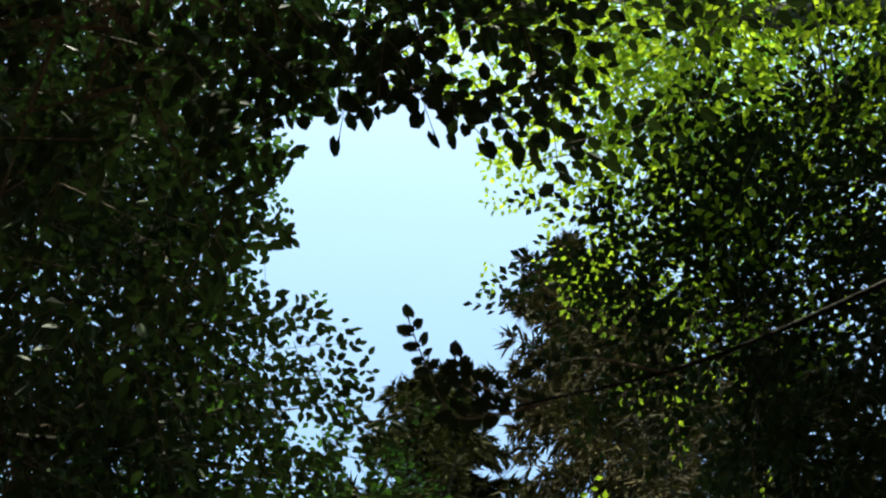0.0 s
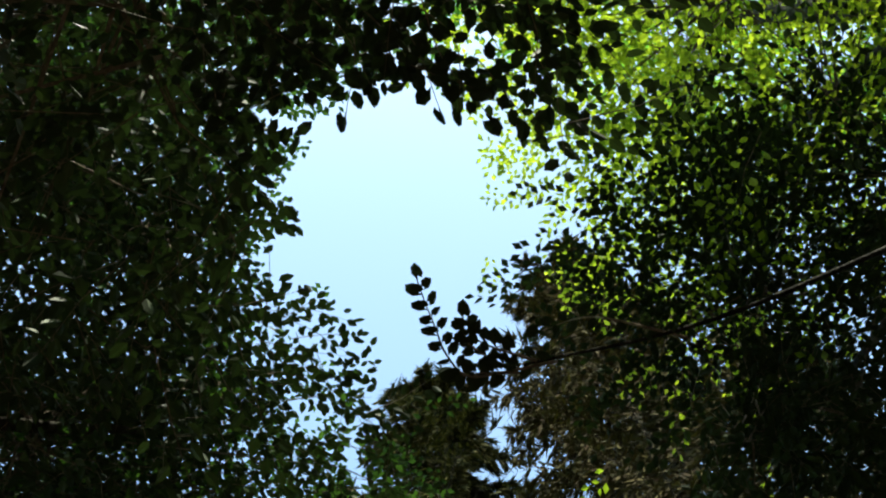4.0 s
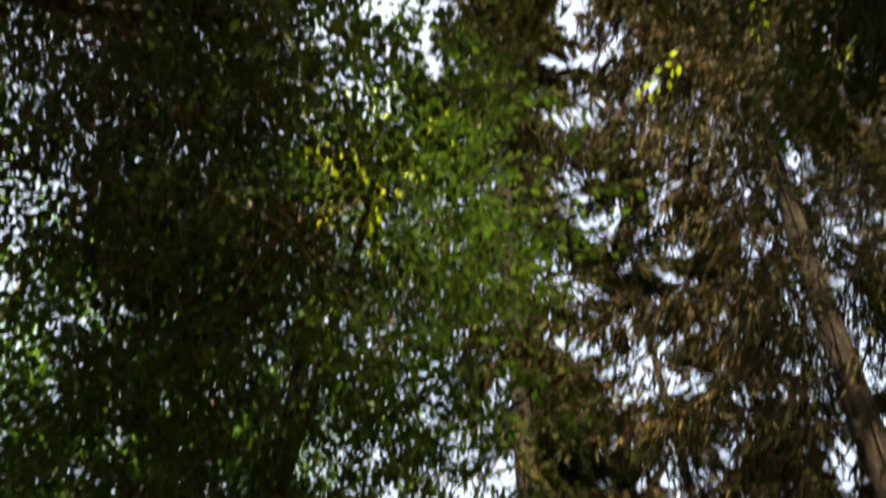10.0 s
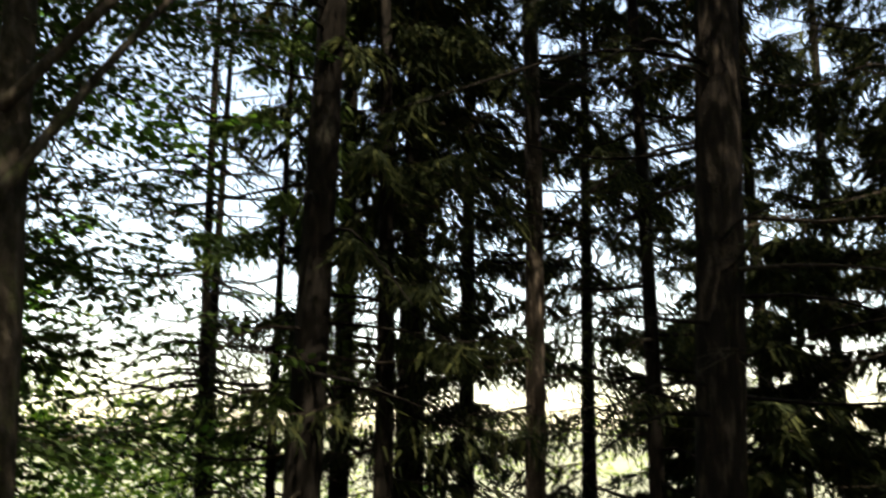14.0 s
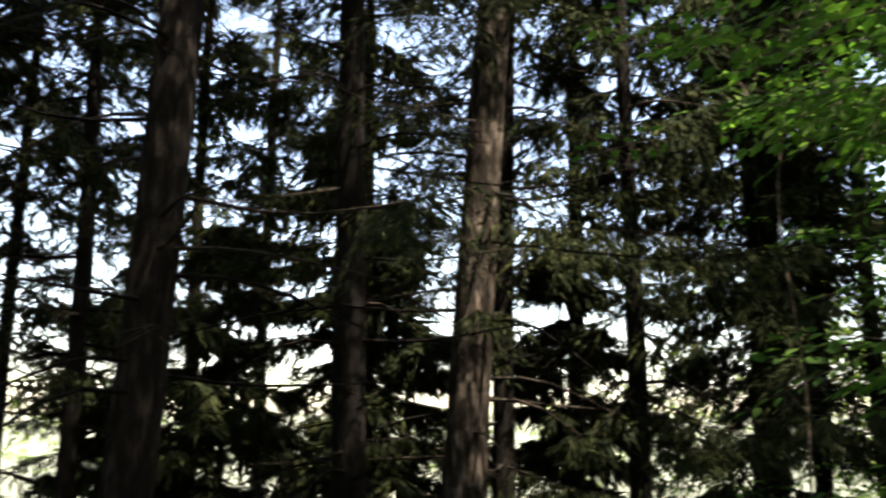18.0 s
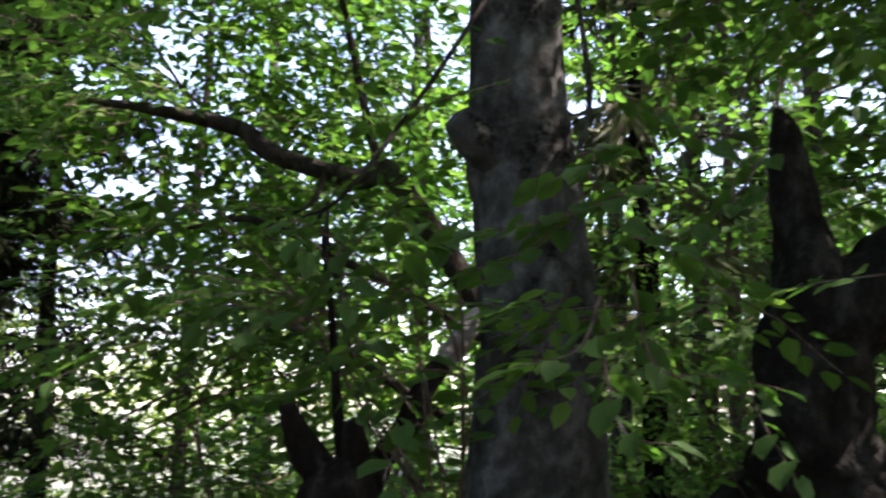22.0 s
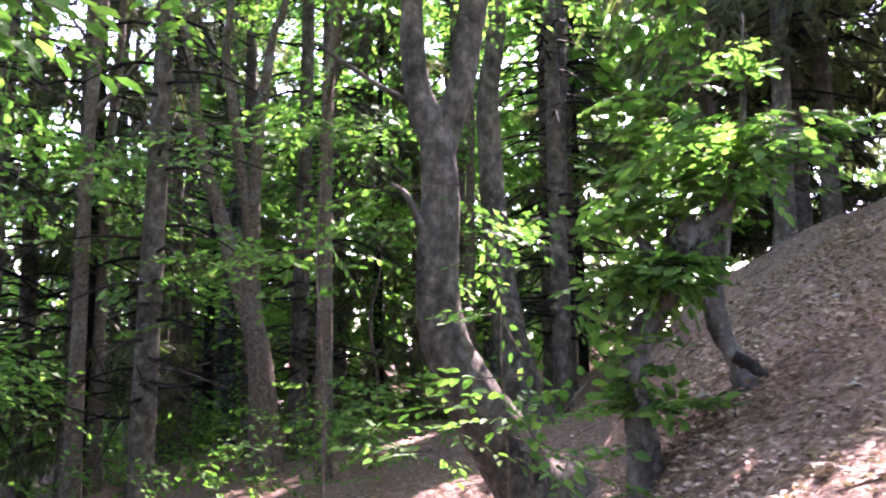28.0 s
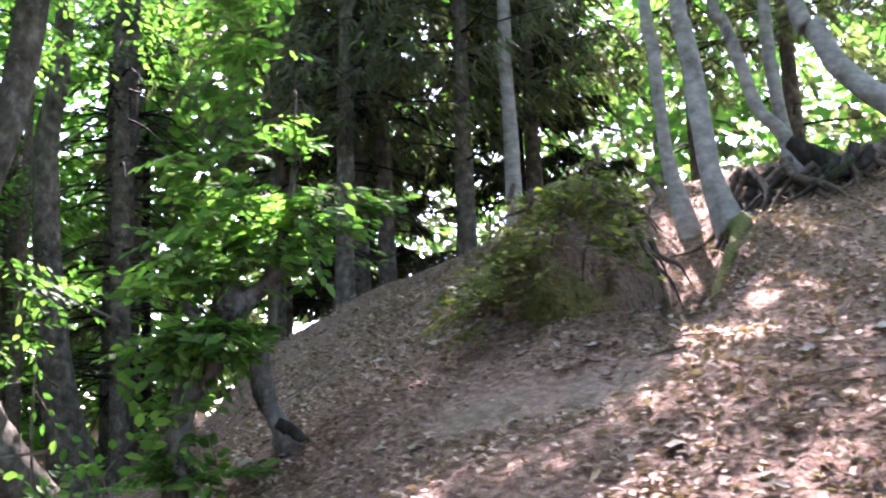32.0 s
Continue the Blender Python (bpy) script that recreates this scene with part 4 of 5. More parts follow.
# fork tree on the slope
fork = broadleaf("forked_beech_tree", "grey forked beech leaning from the slope", [
    [(6.6, -5.2, gz(6.6, -5.2), 0.34), (6.76, -4.97, 0.48, 0.305), (6.94, -4.71, 0.94, 0.27), (7.07, -4.5, 1.32, 0.236), (7.16, -4.34, 1.7, 0.21), (7.2, -4.28, 2.17, 0.18), (7.19, -4.29, 2.75, 0.166), (7.19, -4.3, 3.2, 0.166), (7.21, -4.25, 3.55, 0.15), (7.28, -4.13, 3.9, 0.115), (7.3, -4.09, 4.41, 0.105), (7.3, -4.08, 4.9, 0.1), (7.25, -4.1, 8, 0.07), (7.1, -4.2, 11.5, 0.02)],
    [(7.18, -4.31, 3.35, 0.118), (7.14, -4.39, 3.7, 0.128), (7.09, -4.47, 4.0, 0.128), (7.06, -4.52, 4.47, 0.126), (7.02, -4.58, 4.9, 0.122), (6.85, -4.85, 8, 0.08), (6.6, -5.2, 11.5, 0.02)],
    [(7.27, -4.14, 3.77, 0.04), (7.39, -3.91, 3.9, 0.029), (7.52, -3.64, 4.09, 0.022), (7.7, -3.3, 4.35, 0.01)],
    [(7.17, -4.22, 2.5, 0.05), (7.16, -4.13, 2.64, 0.045), (7.2, -4.06, 2.83, 0.036), (7.24, -3.99, 2.98, 0.026), (7.3, -3.88, 3.07, 0.01)]], M_FORK)
crown(fork, [(7.18, -4.5, 8.81, 2.8, 2.2, 500), (7.43, -3.95, 5.99, 1.8, 1.0, 160), (6.92, -4.5, 3.2, 0.2, 0.7, 9), (6.96, -4.4, 2.2, 0.16, 0.4, 5)], M_LEAF, 0.085, seed=24)

stems = [
    ("beech_tree", "straight grey beech behind the forked tree", [[(10.04, -7.25, gz(10.04, -7.25), 0.34), (10.15, -7.11, 1.44, 0.23), (10.22, -7.0, 2.22, 0.2), (10.28, -6.9, 3.24, 0.172), (10.33, -6.84, 4.28, 0.151), (10.33, -6.84, 5.19, 0.136), (10.27, -6.93, 6.12, 0.122), (10.2, -7.0, 9, 0.09), (10.2, -7.0, 14, 0.02)],
        [(10.16, -7.1, 1.7, 0.09), (10.0, -7.15, 0.9, 0.08), (9.95, -7.2, 0.6, 0.09)]], M_FORK, [(10.2, -7.0, 9, 2.8, 2.5, 350)]),
    ("multi_stemmed_tree", "slender tree with three crooked brown stems", [
        [(11.53, -4.4, gz(11.53, -4.4), 0.25), (11.54, -4.35, 0.1, 0.222), (11.56, -4.29, 0.9, 0.187), (11.6, -4.2, 1.85, 0.155), (11.65, -4.03, 2.4, 0.115), (11.72, -3.79, 3.23, 0.093), (11.8, -3.53, 4.14, 0.079), (11.85, -3.36, 5.2, 0.065), (11.89, -3.2, 6.36, 0.054), (12.0, -3.0, 10, 0.01)],
        [(11.58, -4.23, 1.44, 0.108), (11.61, -4.14, 2.54, 0.093), (11.62, -4.12, 3.66, 0.079), (11.59, -4.21, 4.97, 0.072), (11.55, -4.32, 5.88, 0.057), (11.49, -4.48, 6.5, 0.047), (11.3, -4.8, 10, 0.01)],
        [(11.62, -4.13, 2.96, 0.079), (11.66, -4.0, 3.8, 0.072), (11.71, -3.83, 4.95, 0.065), (11.74, -3.75, 5.68, 0.054), (11.72, -3.8, 6.44, 0.047), (11.8, -3.8, 10, 0.01)]], M_TWIG, [(11.8, -4, 9.5, 2.6, 2.2, 300)]),
    # the last three clumps are added out over the slope to shade the bank
    ("slim_beech_tree", "slim pale-barked beech on the crest", [[(5.78, -10.13, gz(5.78, -10.13), 0.13), (5.78, -10.15, 3.72, 0.112), (5.77, -10.16, 4.88, 0.094), (5.8, -10.14, 5.98, 0.08), (5.78, -10.15, 6.74, 0.074), (5.8, -10.1, 12, 0.02)]], M_PALE, [(5.8, -10.1, 11, 2.8, 2.0, 420), (4.6, -12.0, 11.6, 2.0, 1.2, 420), (5.2, -12.8, 12.8, 2.0, 1.0, 260), (3.2, -11.2, 10.4, 1.6, 1.0, 200)]),
    ("slim_beech_tree", "pale crooked beech leaning over the bank", [[(3.3, -9.33, gz(3.3, -9.33), 0.13), (3.36, -9.31, 3.41, 0.105), (3.46, -9.27, 3.97, 0.073), (3.51, -9.25, 4.62, 0.067), (3.52, -9.25, 5.23, 0.063), (3.57, -9.23, 5.73, 0.061), (3.6, -9.2, 9, 0.04), (3.7, -9.1, 12, 0.015)]], M_PALE, [(3.6, -9.1, 10.5, 2.4, 2.0, 340), (6.5, -8.6, 9.0, 1.8, 1.2, 240)]),
    ("slim_beech_tree", "pale crooked beech with roots in the eroded bank", [[(2.62, -8.8, gz(2.62, -8.8), 0.21), (2.72, -8.78, 3.1, 0.165), (2.85, -8.74, 3.53, 0.112), (2.91, -8.72, 4.02, 0.099), (2.94, -8.71, 4.51, 0.094), (3.01, -8.69, 5.14, 0.083), (3.03, -8.68, 5.4, 0.079), (3.1, -8.6, 9, 0.05), (3.1, -8.5, 12, 0.015)]], M_PALE, [(3.0, -8.4, 10, 2.2, 2.0, 250)]),
    ("slim_beech_tree", "thin pale bent beech on the bank", [[(2.4, -9.82, gz(2.4, -9.82), 0.1), (2.41, -9.8, 3.82, 0.085), (2.47, -9.79, 4.18, 0.075), (2.68, -9.73, 4.5, 0.069), (2.79, -9.7, 5.0, 0.063), (2.93, -9.66, 5.51, 0.057), (3.0, -9.64, 5.75, 0.056), (3.3, -9.6, 9, 0.02)]], M_PALE, [(3.2, -9.5, 9.5, 1.8, 1.6, 160)]),
    ("slim_beech_tree", "thin pale beech on the bank", [[(2.44, -10.12, gz(2.44, -10.12), 0.09), (2.46, -10.1, 3.89, 0.077), (2.52, -10.08, 4.26, 0.072), (2.58, -10.07, 4.81, 0.07), (2.6, -10.07, 5.43, 0.065), (2.6, -10.07, 5.75, 0.06), (2.7, -10.0, 9, 0.02)]], M_PALE, [(2.7, -10.0, 9.5, 1.8, 1.6, 160)]),
    ("slim_beech_tree", "pale beech stem leaning far out of the slope", [[(0.9, -9.75, gz(0.9, -9.75), 0.16), (1.2, -9.71, 4.0, 0.137), (1.5, -9.68, 4.28, 0.121), (1.66, -9.65, 4.44, 0.115), (1.87, -9.61, 4.73, 0.105), (2.03, -9.58, 5.11, 0.095), (2.18, -9.55, 5.43, 0.089), (2.6, -9.4, 8, 0.04)]], M_PALE, [(2.4, -9.4, 8.8, 1.8, 1.4, 160)]),
]
for k, (nm, lab, limbs, mat, clumps) in enumerate(stems):
    crown(broadleaf(nm, lab, limbs, mat, "slim trees on the slope"), clumps, M_LEAF, 0.1, seed=40 + k, fine=False, count=14, length=0.7, twigs=False)

# ivy-wrapped crooked stem
ivy = broadleaf("crooked_stem_tree", "crooked pollarded stem sprouting bright green leaves", [
    [(4.12, -3.8, gz(4.12, -3.8), 0.11), (4.13, -3.79, 0.78, 0.092), (4.14, -3.78, 1.07, 0.08), (4.15, -3.77, 1.37, 0.07), (4.16, -3.76, 1.52, 0.066), (4.13, -3.79, 1.66, 0.064), (4.07, -3.86, 1.79, 0.062), (4.01, -3.93, 1.97, 0.068), (3.97, -3.97, 2.14, 0.09), (3.98, -3.96, 2.24, 0.075), (3.99, -3.95, 2.31, 0.03)],
    [(3.97, -3.97, 2.13, 0.06), (3.88, -4.05, 2.23, 0.052), (3.8, -4.13, 2.36, 0.04), (3.77, -4.17, 2.58, 0.028), (3.72, -4.2, 2.9, 0.016), (3.7, -4.2, 3.4, 0.006)],
    [(4.02, -3.93, 2.0, 0.04), (4.1, -3.84, 2.12, 0.035), (4.15, -3.8, 2.2, 0.015)]], M_CROOK, rough=0.14)
crown(ivy, [(3.98, -3.95, 2.42, 0.26, 0.18, 90), (3.8, -4.12, 2.5, 0.22, 0.18, 60), (3.68, -4.25, 2.75, 0.2, 0.16, 40), (3.56, -4.38, 2.84, 0.15, 0.1, 22), (3.92, -4.02, 3.0, 0.17, 0.26, 46), (4.0, -3.93, 2.14, 0.13, 0.1, 44), (4.16, -3.76, 1.86, 0.18, 0.11, 36), (4.04, -3.9, 1.9, 0.15, 0.14, 40), (4.07, -3.86, 1.55, 0.1, 0.18, 26), (4.09, -3.84, 1.1, 0.1, 0.34, 46), (3.85, -4.1, 3.6, 0.18, 0.4, 44), (3.9, -4.1, 4.3, 0.18, 0.4, 30)], M_LEAF, 0.085, seed=25, length=0.21, count=9)

# left: broadleaf with sloping branches, and its neighbours whose crowns close the canopy
left = broadleaf("broadleaf_tree", "dark broadleaf tree with fine ascending branches", [
    [(-4.86, 5.03, gz(-4.86, 5.03), 0.2), (-4.85, 5.02, 1.5, 0.15), (-4.9, 4.99, 3.13, 0.132), (-4.91, 4.97, 4.29, 0.114), (-4.94, 4.94, 5.45, 0.1), (-4.96, 4.92, 6.56, 0.082), (-4.8, 4.7, 9, 0.06), (-4.6, 4.5, 13, 0.02)],
    [(-4.77, 4.74, 3.13, 0.05), (-4.44, 5.29, 4.19, 0.035), (-4.06, 5.9, 5.27, 0.02)],
    [(-4.77, 4.74, 3.76, 0.05), (-4.23, 5.09, 4.59, 0.035), (-3.65, 5.71, 5.68, 0.02)],
    [(-4.77, 4.74, 5.03, 0.05), (-5.13, 4.87, 6.57, 0.035), (-5.53, 5.06, 8.15, 0.02)],
    [(-4.72, 4.68, 6.78, 0.06), (-3.47, 3.76, 7.94, 0.04), (-2.59, 2.98, 8.43, 0.015)]], M_DARKBARK)
# shade is in this tree's leaf colours, sun in the lime sprays
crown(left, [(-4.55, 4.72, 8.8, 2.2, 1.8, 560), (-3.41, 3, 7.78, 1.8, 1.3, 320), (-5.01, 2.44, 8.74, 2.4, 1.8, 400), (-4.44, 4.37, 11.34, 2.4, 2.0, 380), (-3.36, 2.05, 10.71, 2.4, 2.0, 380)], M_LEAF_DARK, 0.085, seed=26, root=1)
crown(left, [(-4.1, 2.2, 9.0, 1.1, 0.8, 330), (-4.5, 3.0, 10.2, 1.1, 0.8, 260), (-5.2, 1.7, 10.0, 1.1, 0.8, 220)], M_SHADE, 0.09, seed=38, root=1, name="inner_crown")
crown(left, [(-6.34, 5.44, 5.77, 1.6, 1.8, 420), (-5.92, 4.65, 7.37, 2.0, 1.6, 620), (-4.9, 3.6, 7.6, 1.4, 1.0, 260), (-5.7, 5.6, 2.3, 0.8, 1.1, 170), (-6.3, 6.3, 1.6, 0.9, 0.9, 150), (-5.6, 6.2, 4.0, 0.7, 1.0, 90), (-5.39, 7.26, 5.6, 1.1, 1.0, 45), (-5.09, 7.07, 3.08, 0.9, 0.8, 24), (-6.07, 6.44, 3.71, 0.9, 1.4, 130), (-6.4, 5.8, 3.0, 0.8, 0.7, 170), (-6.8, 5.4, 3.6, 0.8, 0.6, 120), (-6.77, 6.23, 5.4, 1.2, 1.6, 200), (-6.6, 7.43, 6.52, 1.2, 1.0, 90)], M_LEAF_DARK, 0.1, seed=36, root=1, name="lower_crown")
crown(left, [(-3.82, 5.07, 12.76, 0.3, 0.2, 16), (-4.40, 4.56, 10.69, 0.3, 0.25, 16), (-3.07, 3.14, 8.24, 0.25, 0.15, 14), (-4.23, 7.02, 7.49, 0.5, 0.3, 26), (-4.28, 4.95, 13.84, 0.25, 0.2, 10)], M_LIME, 0.085, seed=31, length=0.4, count=9, name="sunlit_sprays", label="leaves coloured yellow-green as if in the sun")
over = broadleaf("broadleaf_tree", "shady broadleaf tree whose boughs close over the clearing", [
    [(-4.99, -2.16, gz(-4.99, -2.16), 0.3), (-4.91, -2.05, 3.21, 0.22), (-4.67, -1.53, 6.32, 0.17), (-4.06, -0.6, 9.22, 0.12), (-3.63, -0.8, 13.18, 0.08), (-3.42, -1.58, 17.66, 0.02)],
    [(-4.73, -1.82, 4.86, 0.1), (-3.53, -0.94, 5.86, 0.07), (-2.17, -0.56, 6.15, 0.04), (-1.01, -0.49, 6.11, 0.015)],
    [(-4.58, -1.37, 6.72, 0.1), (-3.65, 0.55, 7.62, 0.06), (-2.83, 1.47, 8.19, 0.02)]], M_DARKBARK)
# boughs overhead in the deep-shade leaf colour
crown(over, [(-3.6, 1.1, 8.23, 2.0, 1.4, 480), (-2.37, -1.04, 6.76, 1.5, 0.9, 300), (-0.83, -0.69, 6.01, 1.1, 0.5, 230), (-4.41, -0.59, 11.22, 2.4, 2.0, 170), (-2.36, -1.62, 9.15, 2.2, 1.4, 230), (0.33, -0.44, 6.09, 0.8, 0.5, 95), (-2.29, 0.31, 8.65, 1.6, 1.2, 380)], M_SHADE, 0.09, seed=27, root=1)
# high clumps out of view, added to shade the spruce trunks
crown(over, [(-1.55, -2.61, 17.62, 2.8, 1.3, 330), (-4.39, -1.74, 17.2, 2.6, 1.5, 200), (-3.34, -3.72, 15.19, 2.4, 1.3, 260)], M_LEAF_DARK, 0.17, count=12, length=0.8, fine=False, seed=29, twigs=False, name="shading_crown")


# ------------------------------------------------------------ the wood all round
def wood_tree(name, label, height, radius, crowns, seed, mat, leaf_mat, size=0.125, base=(0, 0), crook=0.5, group="trees of the wood"):
    g = np.random.default_rng(seed)
    x, y = base
    z0 = gz(x, y, -0.15)
    zz = np.linspace(0, 1, 7)
    rows = [(x + crook * g.normal(0, 0.25) * k, y + crook * g.normal(0, 0.25) * k, z0 + height * k, radius * (1.25 if k == 0 else 1) * (1 - 0.93 * k)) for k in zz]
    limbs = [rows]
    for q in range(6):
        k = 0.35 + 0.09 * q
        a = g.uniform(0, 6.28)
        p = np.array([np.interp(k, zz, [r[c] for r in rows]) for c in range(4)])
        L = height * g.uniform(0.12, 0.22)
        d = np.array([math.cos(a), math.sin(a), 0.9])
        limbs.append([(*p[:3], p[3] * 0.5), (*(p[:3] + d * L * 0.5 + g.normal(0, 0.15, 3)), p[3] * 0.3), (*(p[:3] + d * L * np.array([1.1, 1.1, 0.8])), 0.01)])
    t = broadleaf(name, label, limbs, mat, group, base=(x, y, z0), sides=9)
    crown(t, [(x + cx, y + cy, z0 + cz, rh, rv, int(n * 0.8)) for cx, cy, cz, rh, rv, n in crowns], leaf_mat, size, count=13, length=0.75, fine=False, seed=seed, twigs=False)
    return t


wood = [
    wood_tree("beech_tree", "tall beech of the wood with a leafy green crown", 16, 0.17, [(0, 0, 10, 2.6, 2.4, 260), (0.6, 0.4, 13.5, 2.2, 2.2, 200), (-0.8, 0.5, 6.5, 2.2, 1.2, 130), (0.9, -0.8, 4.4, 1.6, 0.7, 40)], 61, M_BEECH, M_LEAF, base=(14.31, -0.59)),
    wood_tree("beech_tree", "slender beech of the wood with sparse low sprays", 13, 0.1, [(0, 0, 8, 2.0, 2.4, 220), (0.4, 0, 11, 1.8, 1.6, 140), (0.8, 0.6, 4.5, 1.8, 1.0, 80), (-0.8, -0.4, 2.6, 1.2, 0.5, 26)], 62, M_TWIG, M_LEAF, base=(11.01, -2)),
    wood_tree("broadleaf_tree", "broadleaf tree of the wood with a dense shady crown", 15, 0.2, [(0, 0, 9, 3.0, 2.2, 330), (0.4, 0.6, 12.5, 2.6, 2.0, 240), (-1.2, 0.6, 6.2, 2.2, 1.2, 140)], 63, M_DARKBARK, M_LEAF_DARK, base=(-9.67, 6.25)),
    wood_tree("sapling_tree", "leafy beech sapling under the taller trees", 5.5, 0.035, [(0, 0, 3.6, 1.2, 1.3, 120), (0.3, -0.2, 1.8, 1.1, 0.9, 80)], 64, M_TWIG, M_LEAF, size=0.1, base=(9.36, 0.1), crook=0.8),
]
SPOTS = [
    # (kind, x, y)
    (0, 18.47, -1.37), (0, 17.17, -5.57), (0, 22.38, -6.6), (0, 19.79, 3.14), (0, 12.53, 4.79), (0, 17.01, -10.19), (0, 19.53, -12.73), 
    (1, 13.44, -2.64), (1, 13.02, 1.18), (1, 16.86, -3.8), (1, 10.34, -4.57), (1, 12.09, -7.59), (1, 14.82, -8.18), (1, 19.76, -5.99), (1, 14.7, 3.42), (1, 10.75, 2.8), (1, 15.91, -1.14),
    (3, 13.86, -0.26), (3, 6.69, 1.5), (3, 7.09, 3.31), (3, 7.87, 5.35), (3, 9.43, 3.81), (3, 13.33, -6.65),
    (3, 10.92, 9.02), (3, 9.57, 6.34), (3, 11.82, 6.04), (0, 11.81, 10.48), (0, 14.1, 9.04), (1, 10.54, 6.66), (1, 8.78, 9.13),
    # downhill and behind, most of them unseen and added to block light
    (2, -2.4, -4.4), (2, -4.2, -7.4), (2, -10.21, 7.74), (2, -12.13, 4.68), (2, -11.02, 0.71), (1, -7.35, 5.81), (1, -8.29, 3.38), (2, -8.61, -3.98), (2, -5.87, -8.42), (2, -12.94, -2.34), (2, -2.88, -13.15), (2, -6.09, -13.07), (0, -4.17, -6.16), (0, -9.87, -9.36),
    (0, -2.24, -7.45), (0, -3, -10.21), (0, -3.46, -15.78), (2, 1.47, -19.05), (1, -0.12, -11.81), (0, 14.48, -16.46), (0, 8.47, -21.75),
]
for k, (q, x, y) in enumerate(SPOTS):
    copy_thing(wood[q], pose(x, y, gz(x, y, -0.15), 0, 0, 101 * k + 13))


def leaf_stuff(name, label, spots, mat, size, count, length, seed, category):
    """Countless leaves of far or low growth: spots are (x, y, z, horizontal radius, vertical radius, number of sprays)."""
    g = np.random.default_rng(seed)
    lb = Buf()
    for x, y, z, rh, rv, num in spots:
        c = np.array([x, y, z]) + g.normal(0, 0.5, (num, 3)) * np.array([rh, rh, rv])
        sprays(lb, None, c, g.normal(0, 1, (num, 3)) * np.array([1, 1, 0.4]), length, count, size, False, g=g)
    return tagged(part(name, lb, mat), label, category, kind="stuff")


def ring_spots(seed, n, az0, az1, d0, d1, z0, z1, rh, rv, num):
    g = np.random.default_rng(seed)
    out = []
    for _ in range(n):
        a, d = g.uniform(az0, az1), math.sqrt(g.uniform(d0 * d0, d1 * d1))
        x, y, _z = polar(a, d, 0)
        out.append((x, y, float(ground_z(x, y)) + g.uniform(z0, z1), rh * g.uniform(0.6, 1.4), rv * g.uniform(0.6, 1.4), num))
    return out


# growth from 52 to 175 degrees is unseen, added to dim light on the spruces
leaf_stuff("far_woods", "distant leafy woodland closing the view", ring_spots(71, 250, -185, -55, 26, 44, -1, 12, 3.0, 1.6, 12) + ring_spots(81, 50, -136, -95, 20, 30, 6, 12, 2.2, 1.4, 12) + ring_spots(70, 45, -178, -129, 17, 26, 4, 9, 2.0, 1.2, 12) + ring_spots(67, 170, -127, -76, 19, 32, -2, 7, 2.2, 1.2, 12) + ring_spots(72, 210, 52, 175, 13, 30, 0, 14, 3.0, 1.6, 14), M_LEAF, 0.48, 10, 1.6, 73, "woods")
leaf_stuff("far_dark_woods", "distant shady conifer woodland", ring_spots(75, 250, -138, -62, 26, 42, -1.5, 9, 2.8, 1.8, 10) + ring_spots(65, 80, -188, -139, 24, 40, 4, 11, 2.8, 1.8, 10), M_FAR, 0.6, 10, 1.6, 74, "woods")
leaf_stuff("undergrowth", "low green undergrowth beneath the trees", ring_spots(63, 75, 36, 62, 7, 14, -0.2, 2.4, 0.9, 0.6, 14) + ring_spots(76, 90, -78, -45, 6.5, 18, 0.0, 1.2, 0.9, 0.5, 14) + ring_spots(68, 90, -118, -77, 9, 20, 0.0, 0.8, 1.0, 0.35, 12) + ring_spots(69, 40, -45, -24, 8, 17, 0.0, 0.9, 0.9, 0.4, 14), M_LEAF, 0.1, 10, 0.5, 77, "undergrowth")
leaf_stuff("hedge", "sunlit shrubs along the meadow", ring_spots(66, 45, 30, 62, 14, 22, 0, 2.6, 1.5, 1.0, 16) + ring_spots(78, 60, -56, -31, 17, 24, 0, 4.5, 1.6, 1.2, 16) + ring_spots(79, 120, -32, 50, 30, 60, 0, 4.0, 2.8, 1.2, 10), M_GRASS, 0.2, 10, 0.9, 80, "shrubs")


# ------------------------------------------------------------ clumps seen between the trunks
sap = wood[3]
